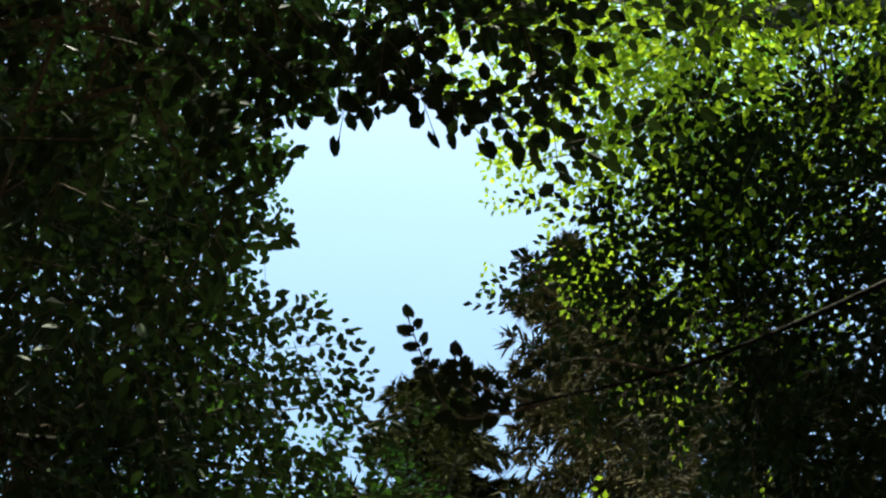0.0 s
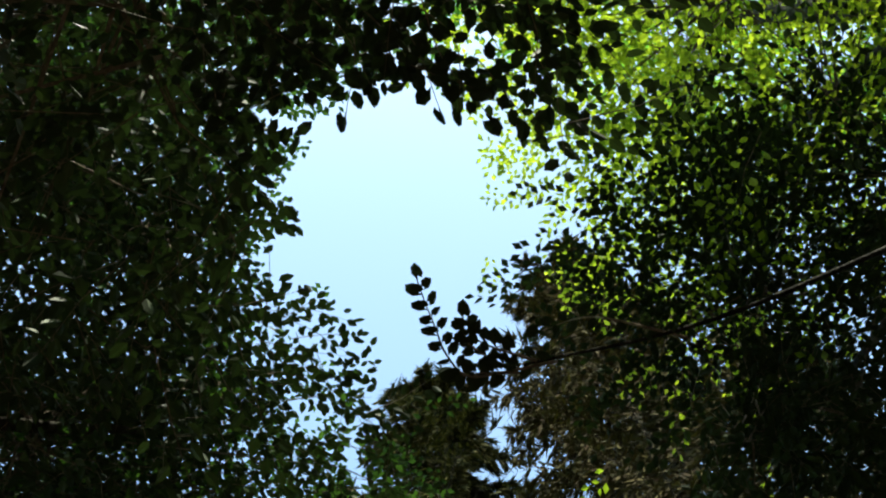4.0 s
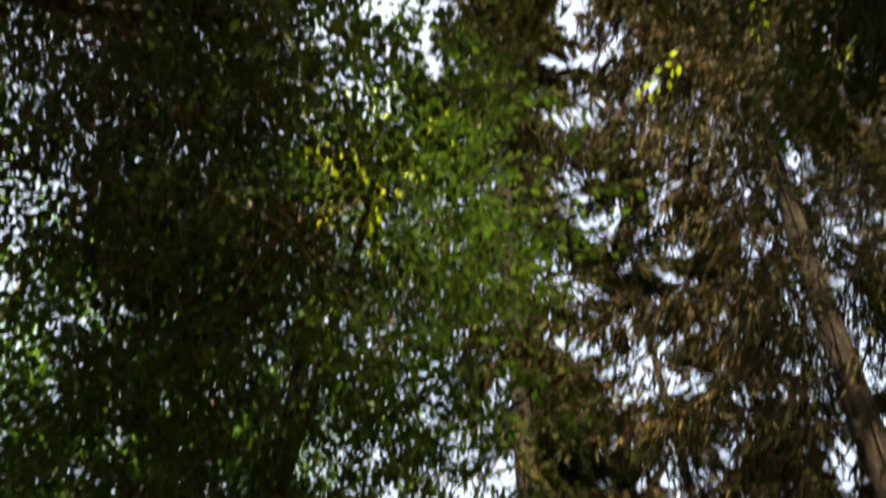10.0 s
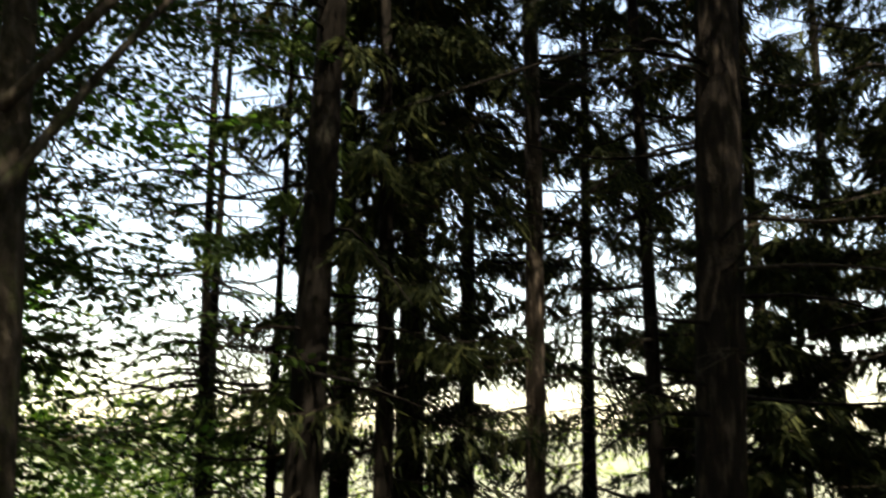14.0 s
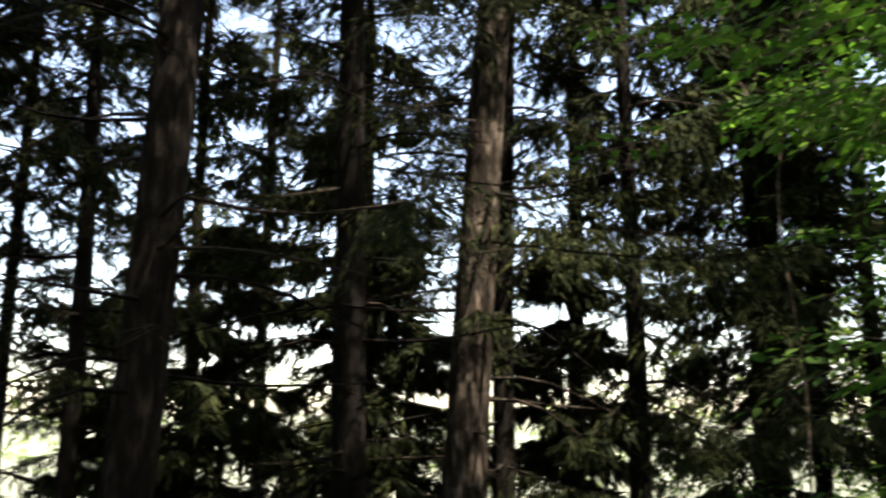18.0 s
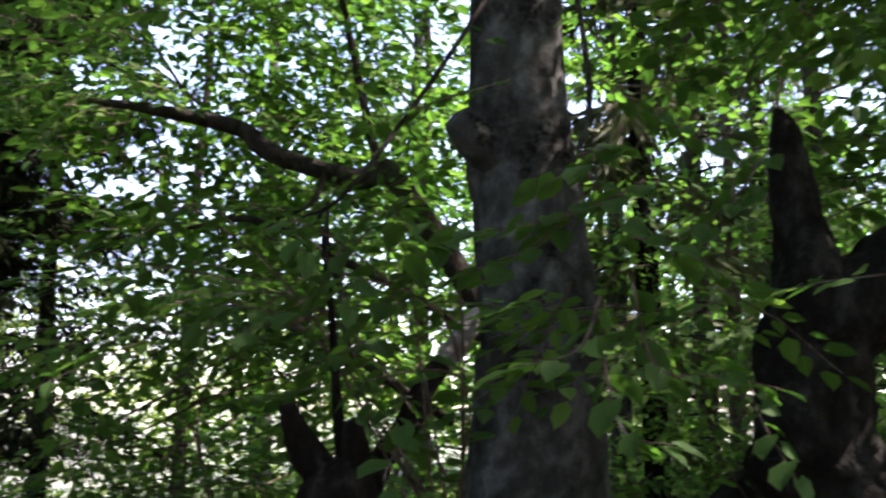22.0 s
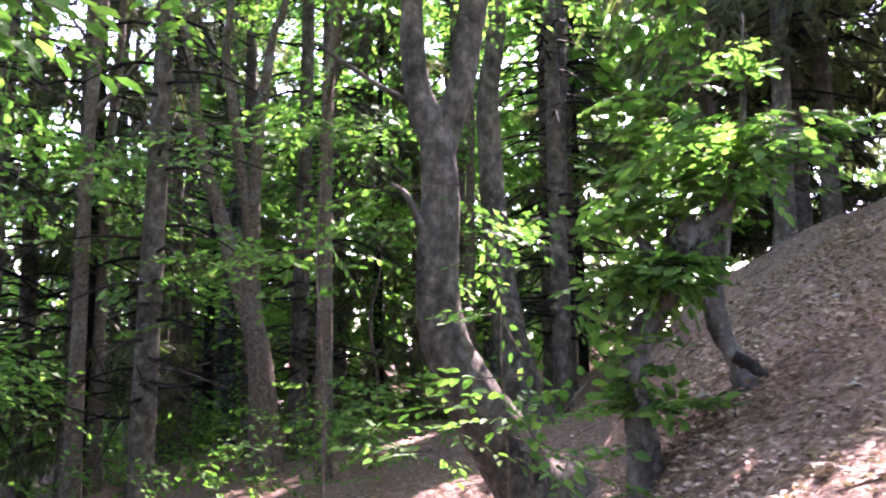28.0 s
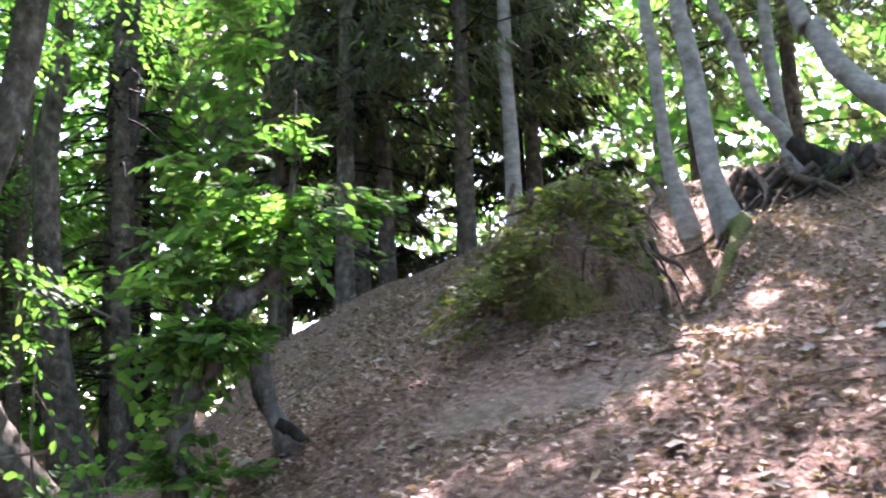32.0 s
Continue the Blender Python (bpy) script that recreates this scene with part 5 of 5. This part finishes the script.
low_growth = [
    ("beech_sapling_tree", "young beech with layered bright green leaves", (6.74, -3.04), 3.6, [(6.89, -2.88, 2.41, 0.5, 0.1, 11), (7.16, -2.67, 2.48, 0.5, 0.1, 9), (6.02, -3.77, 2.84, 0.25, 0.25, 4), (6.95, -2.63, 3.23, 0.6, 0.3, 7)]),
    ("beech_sapling_tree", "young beech with layered bright green leaves", (5.42, -3.78), 2.4, [(5.19, -3.69, 1.75, 0.25, 0.08, 3), (5.24, -3.91, 1.13, 0.3, 0.2, 7), (5.64, -4.63, 2.25, 0.35, 0.25, 4)]),
    ("beech_sapling_tree", "leafy young beech beside the trodden bank", (4.37, -3.26), 1.4, [(4.3, -3.24, 0.98, 0.3, 0.15, 9), (4.01, -2.82, 1.41, 0.2, 0.15, 3), (5.66, -3.46, 0.86, 0.4, 0.25, 8)]),
    ("beech_sapling_tree", "young beech crowded with bright leaves", (8.89, -0.75), 6.0, [(9.25, -1.54, 4.6, 1.0, 0.5, 60), (9.24, -0.69, 4.06, 1.0, 0.5, 60), (8.22, -0.06, 3.98, 1.0, 0.6, 60), (8.2, -1.14, 2.8, 0.7, 0.3, 30), (8.24, -0.18, 2.74, 0.7, 0.3, 30)]),
    ("beech_sapling_tree", "slender beech whose leaves hang before the spruces", (5.86, 9.22), 6.2, [(6.11, 9.31, 5.45, 0.7, 0.35, 40), (5.66, 7.19, 4.46, 0.5, 0.3, 16), (6.11, 10.22, 5.64, 0.7, 0.4, 30), (5.73, 8.04, 5.22, 0.8, 0.4, 30)]),
    ("beech_sapling_tree", "bushy young beech by the pale stub", (4.03, 3.91), 2.6, [(4.02, 3.42, 2.3, 0.5, 0.35, 40), (3.84, 3.65, 2.11, 0.5, 0.35, 40), (4.11, 4.11, 1.7, 0.7, 0.4, 46), (4.37, 4.61, 1.46, 0.7, 0.4, 40), (3.21, 2.69, 2.13, 0.4, 0.3, 22)]),
]
for k, (nm, lab, (x, y), h, clumps) in enumerate(low_growth):
    z0 = gz(x, y)
    t = broadleaf(nm, lab, [[(x, y, z0, 0.02), (x + 0.05, y - 0.04, z0 + h * 0.35, 0.014), (x - 0.06, y + 0.08, z0 + h * 0.65, 0.009), (x + 0.05, y, z0 + h * 0.85, 0.003)]], M_TWIG, "young beeches", sides=6)
    crown(t, clumps, M_LEAF, 0.085, count=12, length=0.45, seed=90 + k, root=1)

# ------------------------------------------------------------ near sprigs, leaf by leaf
leaf_mesh_buf = Buf()
leaf_mesh_buf.add(np.array([(0.01, 0.06, -0.03), (0.09, -0.1, 0.04), (0.45, -0.2, 0.07), (0.84, -0.12, 0.04), (1.04, 0.2, -0.08), (0.71, 0.39, 0.04), (0.33, 0.46, 0.07), (0.08, 0.31, 0.01), (0.42, 0.11, 0), (0.75, 0.16, -0.01)]),
                  np.array([(0, 0.9, 2.04, 8), (-0.33, 7.56, 6.58, 7), (7.69, 2.8, 3.23, 9), (7.2, 9.33, 5.73, 6)]), np.array([(8.6, 3.8, 4.27), (8.52, 4.68, 5.3)]))
LEAF_MESH = leaf_mesh_buf.mesh("leaf")
LEAF_MESH.materials.append(M_LEAF)
# copy of the leaf with shade put into its colour
SHADED_LEAF_MESH = LEAF_MESH.copy()
SHADED_LEAF_MESH.materials[0] = M_SHADE


def sprig(parent, rows, n, size, seed, mesh=LEAF_MESH, flat=1.0):
    """A twig with leaves that can be told apart, under its tree."""
    g = np.random.default_rng(seed)
    b = Buf()
    c = curve_points([(*r, 0.005 - 0.0035 * i / (len(rows) - 1)) for i, r in enumerate(rows)], 6)
    tube(b, c, 5, 1)
    tw = part("twig", b, M_TWIG, parent)
    base = np.array(parent.location)
    for k in range(n):
        f = (k + 0.6) / n * (len(c) - 1)
        i = min(int(f), len(c) - 2)
        p = c[i, :3] * (1 - f + i) + c[i + 1, :3] * (f - i)
        d = c[i + 1, :3] - c[i, :3]
        d = d / (np.linalg.norm(d) + 1e-9)
        side = np.cross(d, [0, 0, 1.0])
        side /= np.linalg.norm(side) + 1e-9
        ax = d * 0.7 + side * (1 if k % 2 else -1) * g.uniform(0.6, 1.1) - np.array([0, 0, g.uniform(0.1, 0.5)])
        if k == n - 1:
            ax = d - np.array([0, 0, 0.2])
        nrm = Vector((g.normal(0, 0.35), g.normal(0, 0.35), flat))
        X = Vector(ax).normalized()
        Y = nrm.cross(X).normalized()
        Z = X.cross(Y)
        sc = size * g.uniform(0.75, 1.2)
        m = Matrix((X, Y, Z)).transposed().to_4x4()
        ob = new("leaf", mesh)
        ob.parent = tw
        ob.matrix_basis = Matrix.Translation(Vector(p - base)) @ m @ Matrix.Diagonal((sc, sc, sc, 1))


def bough(parent, rows, mat=M_DARKBARK):
    b = Buf()
    tube(b, rows, 6, 5)
    part("limb", b, mat, parent, smooth=True)


bough(beech, [(3.94, 1.78, 3.68, 0.014), (3.26, 1.45, 3.07, 0.011), (2.78, 1.23, 2.57, 0.011), (2.39, 1.11, 2.27, 0.006)])
bough(beech, [(3.89, 1.85, 4.07, 0.012), (3.02, 1.71, 3.1, 0.01), (2.52, 1.9, 2.34, 0.008), (2.42, 2.05, 2.21, 0.005)])
bough(pollard, [(3.74, 0.07, 2.88, 0.014), (3.47, 0.03, 3.02, 0.011), (3.1, -0.15, 2.77, 0.008), (2.9, -0.41, 2.54, 0.006)])
SPRIGS = [
    (beech, [(2.39, 1.11, 2.27), (2.33, 1, 2.26), (2.25, 1.16, 2.16)], 9), (beech, [(2.49, 0.97, 2.21), (2.41, 1.07, 2.14), (2.32, 1.21, 2.09), (2.23, 1.38, 2.06)], 12),
    (beech, [(2.44, 1.12, 2.18), (2.34, 1.21, 2.04), (2.24, 1.37, 1.96)], 9), (beech, [(2.49, 1.16, 2.33), (2.61, 1.08, 2.12), (2.65, 0.96, 2.06), (2.7, 0.81, 1.97)], 12),
    (beech, [(2.29, 1.02, 1.89), (2.21, 1.05, 1.76), (2.14, 1.18, 1.72)], 7), (beech, [(2.58, 1.05, 1.99), (2.55, 0.98, 1.74), (2.58, 0.82, 1.71), (2.63, 0.69, 1.68)], 12),
    (beech, [(2.34, 1.04, 1.75), (2.25, 0.96, 1.58), (2.28, 0.86, 1.55)], 7), (beech, [(2.56, 1.63, 2.14), (2.49, 1.69, 2), (2.4, 1.8, 1.88)], 9),
    (beech, [(2.38, 1.85, 2.1), (2.33, 1.91, 1.96), (2.19, 2.11, 1.81)], 10), (beech, [(2.42, 2.05, 2.21), (2.38, 2.15, 2.17), (2.47, 1.96, 2.08)], 9),
    (beech, [(2.78, 1.13, 2.56), (2.83, 1.02, 2.48), (2.88, 0.86, 2.36)], 9), (pollard, [(2.91, -0.21, 2.59), (2.9, -0.43, 2.52), (2.86, -0.73, 2.41)], 11),
    (pollard, [(2.91, 0.22, 2.6), (2.84, 0.09, 2.47), (2.9, -0.19, 2.44)], 11), (pollard, [(3.03, 0.66, 2.82), (3.17, 0.55, 2.8), (3.23, 0.24, 2.85)], 10),
    (pollard, [(3.28, 0.38, 2.99), (3.27, 0, 2.97), (3.23, -0.28, 2.82)], 11), (pollard, [(3.51, -0.15, 2.87), (3.46, -0.44, 2.67), (3.44, -0.62, 2.48)], 11),
    (pollard, [(3.2, 0.8, 2.45), (3.09, 0.9, 2.27), (3.02, 1.05, 2.14)], 9), (pollard, [(3.24, 0.91, 1.71), (3.1, 0.85, 1.61), (3.02, 0.75, 1.45)], 9),
    (beech, [(2.84, 1.52, 2.7), (2.7, 1.71, 2.62), (2.62, 1.94, 2.54)], 9), (beech, [(2.66, 1.96, 1.78), (2.56, 2.11, 1.7), (2.46, 2.3, 1.67)], 9),
]
for k, (ob, rows, n) in enumerate(SPRIGS):
    sprig(ob, rows, n, 0.1, 200 + k)
for k in range(13):
    g = np.random.default_rng(260 + k)
    e = polar(g.uniform(-61, -42), g.uniform(2.6, 3.3), g.uniform(1.4, 2.3))
    b0 = np.array([3.03 + g.normal(0, 0.05), 1.84 + g.normal(0, 0.05), 1.2])
    m0 = (b0 + e) / 2 + np.array([g.normal(0, 0.12), g.normal(0, 0.12), 0.25])
    sprig(coppice, [tuple(b0), tuple(m0), tuple(e), tuple(e + np.array([g.normal(0, 0.12), g.normal(0, 0.12), -0.1]))], 13, 0.095, 280 + k)
# twig hanging against the sky and fringe overhead, shade put into their colour
bough(beech, [(4.05, 2.0, 5.2, 0.022), (2.6, 1.7, 5.0, 0.016), (1.2, 1.4, 4.6, 0.011), (0.4, 1.2, 4.35, 0.007), (-0.14, 1.01, 4.28, 0.004)], M_BLACKBARK)
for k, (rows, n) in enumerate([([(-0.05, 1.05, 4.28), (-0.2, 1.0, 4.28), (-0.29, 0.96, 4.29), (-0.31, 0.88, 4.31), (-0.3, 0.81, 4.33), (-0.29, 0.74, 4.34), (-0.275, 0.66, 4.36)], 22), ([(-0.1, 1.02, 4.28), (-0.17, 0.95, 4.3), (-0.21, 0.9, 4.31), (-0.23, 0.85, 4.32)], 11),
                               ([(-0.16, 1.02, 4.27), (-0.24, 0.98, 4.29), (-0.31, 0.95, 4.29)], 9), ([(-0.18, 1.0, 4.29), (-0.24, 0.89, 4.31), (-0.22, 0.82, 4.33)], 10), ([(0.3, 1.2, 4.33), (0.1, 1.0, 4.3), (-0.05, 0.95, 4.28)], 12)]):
    sprig(beech, rows, n, 0.052, 240 + k, SHADED_LEAF_MESH)
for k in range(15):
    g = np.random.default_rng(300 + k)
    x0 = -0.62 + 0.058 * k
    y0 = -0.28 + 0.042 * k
    sprig(over, [(x0, y0 - 0.36, 5.9 + g.normal(0, 0.15)), (x0 + g.normal(0, 0.08), y0 - 0.1, 5.85), (x0 + g.normal(0, 0.12), y0 + 0.16 + g.normal(0, 0.06), 5.75)], 8, 0.095, 320 + k, SHADED_LEAF_MESH)


# ------------------------------------------------------------ the bank
def on_ground(x, y, off=0.0):
    return (x, y, float(ground_z(x, y)) + off)


def root_run(parent, rows, name="root", mat=M_ROOT, rough=0.12, seed=0):
    b = Buf()
    tube(b, rows, 7, 5, rough, seed=seed)
    return part(name, b, mat, parent, smooth=True)


def build_mound():
    """A spur of earth that runs out from the crest, steep towards the gully."""
    cx, cy = 3.42, -6.95
    ux, uy = 0.454, -0.891           # along the spur, uphill
    base = (cx, cy, float(ground_z(2.85, -5.5)) - 0.12)
    t = thing("root_mound", base, "mossy earth mound with bare roots, ferns and leaves", "mound")
    nu, nv = 110, 44
    b = Buf()
    th = np.linspace(0, 2 * np.pi, nu, endpoint=False)
    ph = np.linspace(0, np.pi / 2, nv)
    P, T = np.meshgrid(ph, th, indexing="ij")
    along = np.where(np.cos(T) > 0, 2.6, 1.5) * np.cos(P) ** 0.62 * np.cos(T)
    skirt = 1 + np.where(np.sin(T) > 0, 0.5, 0.12) * (1 - np.sin(P)) ** 2
    across = 0.66 * skirt * np.cos(P) ** np.where(np.sin(T) > 0, 0.85, 0.4) * np.sin(T)
    up = (1.2 + 0.2 * np.clip(along, -1.5, 1.6)) * np.sin(P)
    q = np.stack([along, across, up], 2).reshape(-1, 3)
    for k in range(len(q)):
        w = Vector(q[k]) * 1.7
        d = 0.16 * noise.noise(w) + 0.13 * noise.noise(w * 2.6) + 0.08 * noise.noise(w * 6.1) + 0.045 * noise.noise(w * 13)
        q[k] = q[k] * (1 + 0.55 * d) + np.array([0, 0.7 * d, 0.6 * d])
    # the left of the spur is the side of +across
    v = np.stack([q[:, 0] * ux - q[:, 1] * uy, q[:, 0] * uy + q[:, 1] * ux, q[:, 2]], 1)
    i, j = np.meshgrid(np.arange(nv - 1), np.arange(nu), indexing="ij")
    i, j = i.ravel(), j.ravel()
    b.add(v + np.array(base), np.stack([i * nu + j, i * nu + (j + 1) % nu, (i + 1) * nu + (j + 1) % nu, (i + 1) * nu + j], 1))
    part("earth", b, M_EARTH, t, "brown earth patched with yellow-green moss", smooth=True)
    g = np.random.default_rng(401)

    def spot(al, ac, z):
        return np.array([cx + al * ux - ac * uy, cy + al * uy + ac * ux, base[2] + z])
    # bare roots that trail down the front and the gully side
    for k in range(16):
        al, ac = (g.uniform(-1.2, -0.5), -g.uniform(0.45, 0.6)) if k % 3 == 0 else (-g.uniform(1.0, 1.4), g.uniform(-0.5, 0.4))
        a, z = spot(al, ac, 0), g.uniform(0.65, 1.25)
        o = spot(al * 1.06, ac * 1.1, 0) - a
        L = g.uniform(0.2, 0.45)
        sw = g.normal(0, 0.1, 2)
        root_run(t, [(a[0] - o[0] * 0.4, a[1] - o[1] * 0.4, base[2] + z + 0.05, 0.022), (a[0] + o[0] * 0.5, a[1] + o[1] * 0.5, base[2] + z - 0.08, 0.016), (a[0] + o[0] * 0.8 + sw[0], a[1] + o[1] * 0.8 + sw[1], base[2] + z - 0.5 * L, 0.011), (a[0] + o[0] + 1.6 * sw[0], a[1] + o[1] + 1.6 * sw[1], base[2] + z - L, 0.004)], seed=k)
    # mossy lumps of turf on top
    for k, (al, ac, z, r) in enumerate([(-0.75, -0.1, 1.02, 0.24), (-0.35, 0.05, 1.12, 0.2), (-1.1, 0.32, 0.6, 0.24), (0.1, -0.3, 1.16, 0.18), (-0.9, 0.52, 0.44, 0.22)]):
        m = Buf()
        c = spot(al, ac, z)
        tube(m, [(c[0] - 0.9 * r, c[1], c[2] - 0.06, r * 0.3), (c[0] - 0.45 * r, c[1], c[2], r * 0.62), (c[0], c[1] + 0.02, c[2] + 0.03, r * 0.7), (c[0] + 0.5 * r, c[1], c[2], r * 0.55), (c[0] + 0.95 * r, c[1], c[2] - 0.05, r * 0.2)], 12, 4, 0.13, seed=50 + k)
        part("turf", m, M_MOSS, t, "yellow-green cushion of moss", smooth=True)
    lb, tb = Buf(), Buf()
    n = 200
    al, ac = g.uniform(-1.75, 0.1, n), g.uniform(-0.4, 0.68, n)
    z = np.clip(1.12 - 1.05 * np.maximum(ac, 0) - 0.9 * np.maximum(-1.05 - al, 0), 0.2, 1.1) + g.uniform(-0.1, 0.14, n)
    q = np.stack([cx + al * ux - ac * uy, cy + al * uy + ac * ux, base[2] + z], 1)
    od = np.stack([-ux + 0.9 * -uy * np.sign(ac) * 0.7 + g.normal(0, 0.5, n), -uy + 0.5 * ux * np.sign(ac) + g.normal(0, 0.5, n), g.uniform(-0.2, 0.5, n)], 1)
    sprays(lb, tb, q, od, 0.3, 13, 0.062, True, 0.45, g)
    part("foliage", lb, M_FERN, t, "dull yellow-green fern and bramble leaves", kind="stuff")
    part("stalk_structure", tb, M_TWIG, t, kind="stuff")


build_mound()


def build_bank():
    g = np.random.default_rng(411)
    # bared roots under the leaning pale trees
    t = thing("tree_roots", on_ground(2.3, -9.0), "tangle of bared roots on the eroded bank", "roots")
    for k in range(30):
        x, y = g.uniform(1.5, 2.75), g.uniform(-9.5, -8.9)
        dx, dy = g.normal(0.05, 0.35), g.uniform(0.25, 0.95)
        lift = g.uniform(0.08, 0.34)
        pts = [(*on_ground(x + dx * f + g.normal(0, 0.05), y + dy * f, lift * (1 - f) ** 1.5 + 0.01), 0.05 * (1 - 0.8 * f) * g.uniform(0.6, 1.2)) for f in (0, 0.3, 0.6, 1.0)]
        root_run(t, pts, seed=k, mat=M_ROOT if k % 3 else M_DARKBARK)
    root_run(t, [(2.72, -8.76, 3.08, 0.12), (2.51, -8.33, float(ground_z(2.51, -8.33)) + 0.06, 0.09), (2.42, -7.73, float(ground_z(2.42, -7.73)) + 0.03, 0.065), (2.41, -7.1, float(ground_z(2.41, -7.1)), 0.03)], mat=M_MOSS, seed=3)
    log = thing("fallen_log", on_ground(1.8, -9.5), "dark rotting log lying on the upper bank", "log")
    root_run(log, [(2.33, -9.41, 4.0, 0.072), (2.14, -9.46, 3.83, 0.099), (1.92, -9.5, 3.68, 0.12), (1.74, -9.53, 3.62, 0.134), (1.55, -9.57, 3.68, 0.12), (1.2, -9.62, 3.8, 0.11)], "stem", M_DARKBARK, seed=5)
    root_run(log, [(1.92, -9.5, 3.7, 0.05), (2.0, -9.3, 3.66, 0.035), (2.12, -9.05, 3.5, 0.015)], "snag", M_DARKBARK, seed=9)
    stump = thing("leaning_stump", on_ground(4.0, -4.42), "grey weathered crooked stump at the edge of the bank", "stump")
    root_run(stump, [(3.98, -4.42, 1.36, 0.100), (4.01, -4.39, 1.51, 0.066), (4.06, -4.35, 1.63, 0.059), (4.09, -4.31, 1.79, 0.056), (4.10, -4.30, 1.96, 0.053), (4.13, -4.28, 2.12, 0.020)], "stem", M_CROOK, 0.2, 6)
    root_run(stump, [(3.97, -4.31, 1.55, 0.036), (3.92, -4.37, 1.51, 0.036), (3.87, -4.40, 1.46, 0.026), (3.84, -4.43, 1.45, 0.009)], "root", M_DARKBARK, 0.14, 7)
    root_run(stump, [(4.09, -4.31, 1.93, 0.030), (4.05, -4.35, 2.09, 0.023), (4.02, -4.37, 2.32, 0.020), (3.98, -4.42, 2.64, 0.013)], "snag", M_CROOK, 0.1, 8)
    # fallen leaves
    lb = Buf()
    n = 64000
    x, y = g.uniform(-3.5, 11, n), g.uniform(-12.5, -1.5, n)
    x[::2], y[::2] = g.uniform(-1.0, 6.0, n // 2), g.uniform(-10, -3, n // 2)
    d = np.hypot(x, y)
    bare = np.sin(2.1 * x + 0.4) * np.sin(2.6 * y + 0.9) + 0.6 * np.sin(5.3 * x - y)
    keep = (d > 1.2) & (g.uniform(0, 1, n) < np.clip(0.85 - 0.35 * bare, 0.25, 1)) & (g.uniform(0, 1, n) < np.clip(9 / d, 0.3, 1))
    for cx, cy in ((2.58, -4.38), (2.03, -4.56)):
        keep &= ((x - cx) ** 2 + (y - cy) ** 2 > 0.12) | (g.uniform(0, 1, n) < 0.1)
    x, y = x[keep], y[keep]
    m = len(x)
    p = np.stack([x, y, ground_z(x, y) + g.uniform(0.006, 0.03, m)], 1)
    ax = np.stack([g.normal(0, 1, m), g.normal(0, 1, m), g.normal(0, 0.25, m)], 1)
    leaves(lb, p, ax, np.stack([g.normal(0, 0.35, m), g.normal(0, 0.35, m), np.ones(m)], 1), g.uniform(0.028, 0.062, m), False)
    tagged(part("fallen_leaves", lb, M_LITTER), "dry brown fallen leaves scattered over the bank", "leaves", kind="stuff")
    # small sticks
    sb = Buf()
    n = 260
    x, y = g.uniform(-2.5, 9, n), g.uniform(-11, -2.2, n)
    a = g.uniform(0, 6.28, n)
    L = g.uniform(0.08, 0.35, n)
    p0 = np.stack([x, y, ground_z(x, y) + 0.015], 1)
    x2, y2 = x + np.cos(a) * L, y + np.sin(a) * L
    segments(sb, p0, np.stack([x2, y2, ground_z(x2, y2) + 0.02], 1), 0.006, 0.003)
    tagged(part("fallen_sticks", sb, M_TWIG), "small dry sticks on the ground", "sticks", kind="stuff")
    # stones
    for k in range(46):
        x, y = g.uniform(0.6, 5.2), g.uniform(-6.5, -3.2)
        r = g.uniform(0.02, 0.055)
        b = Buf()
        u = np.array([(1.04, 0.2, 0.02), (-1, -0.03, 0.24), (-0.05, 1.11, 0.08), (0.19, -0.98, -0.01), (0.03, 0, 0.67), (0, 0.13, -0.73), (0.61, 0.91, 0.26), (-0.72, 0.58, 0.41), (-0.49, -0.78, 0.3), (0.78, -0.47, 0.21)], float)
        u = u * (1 + g.normal(0, 0.14, (10, 1))) * r + np.array(on_ground(x, y, r * 0.25))
        b.add(u, np.array([(3.95, 0.02, 6.05), (3.51, 6.26, 2.58), (3.89, 1.9, 7.15), (3.45, 7.31, 1.74), (3.87, 0.9, 8.14), (3.41, 8.1, 3.71), (3.9, 2.82, 9.19), (3.35, 9.34, 0.99), (4.46, 6.55, 0.7), (4.85, 2.19, 6.07), (4.42, 7.34, 2.69), (4.91, 1.02, 7.08), (4.36, 8.4, 1.85), (4.85, 2.89, 8.18), (4.31, 9.18, 3.82), (4.84, -0.11, 9.14)]))
        o = part("stone", b, M_STONE)
        tagged(o, "small grey-brown stone on the trodden soil", "stone", "stones on the bank")


build_bank()
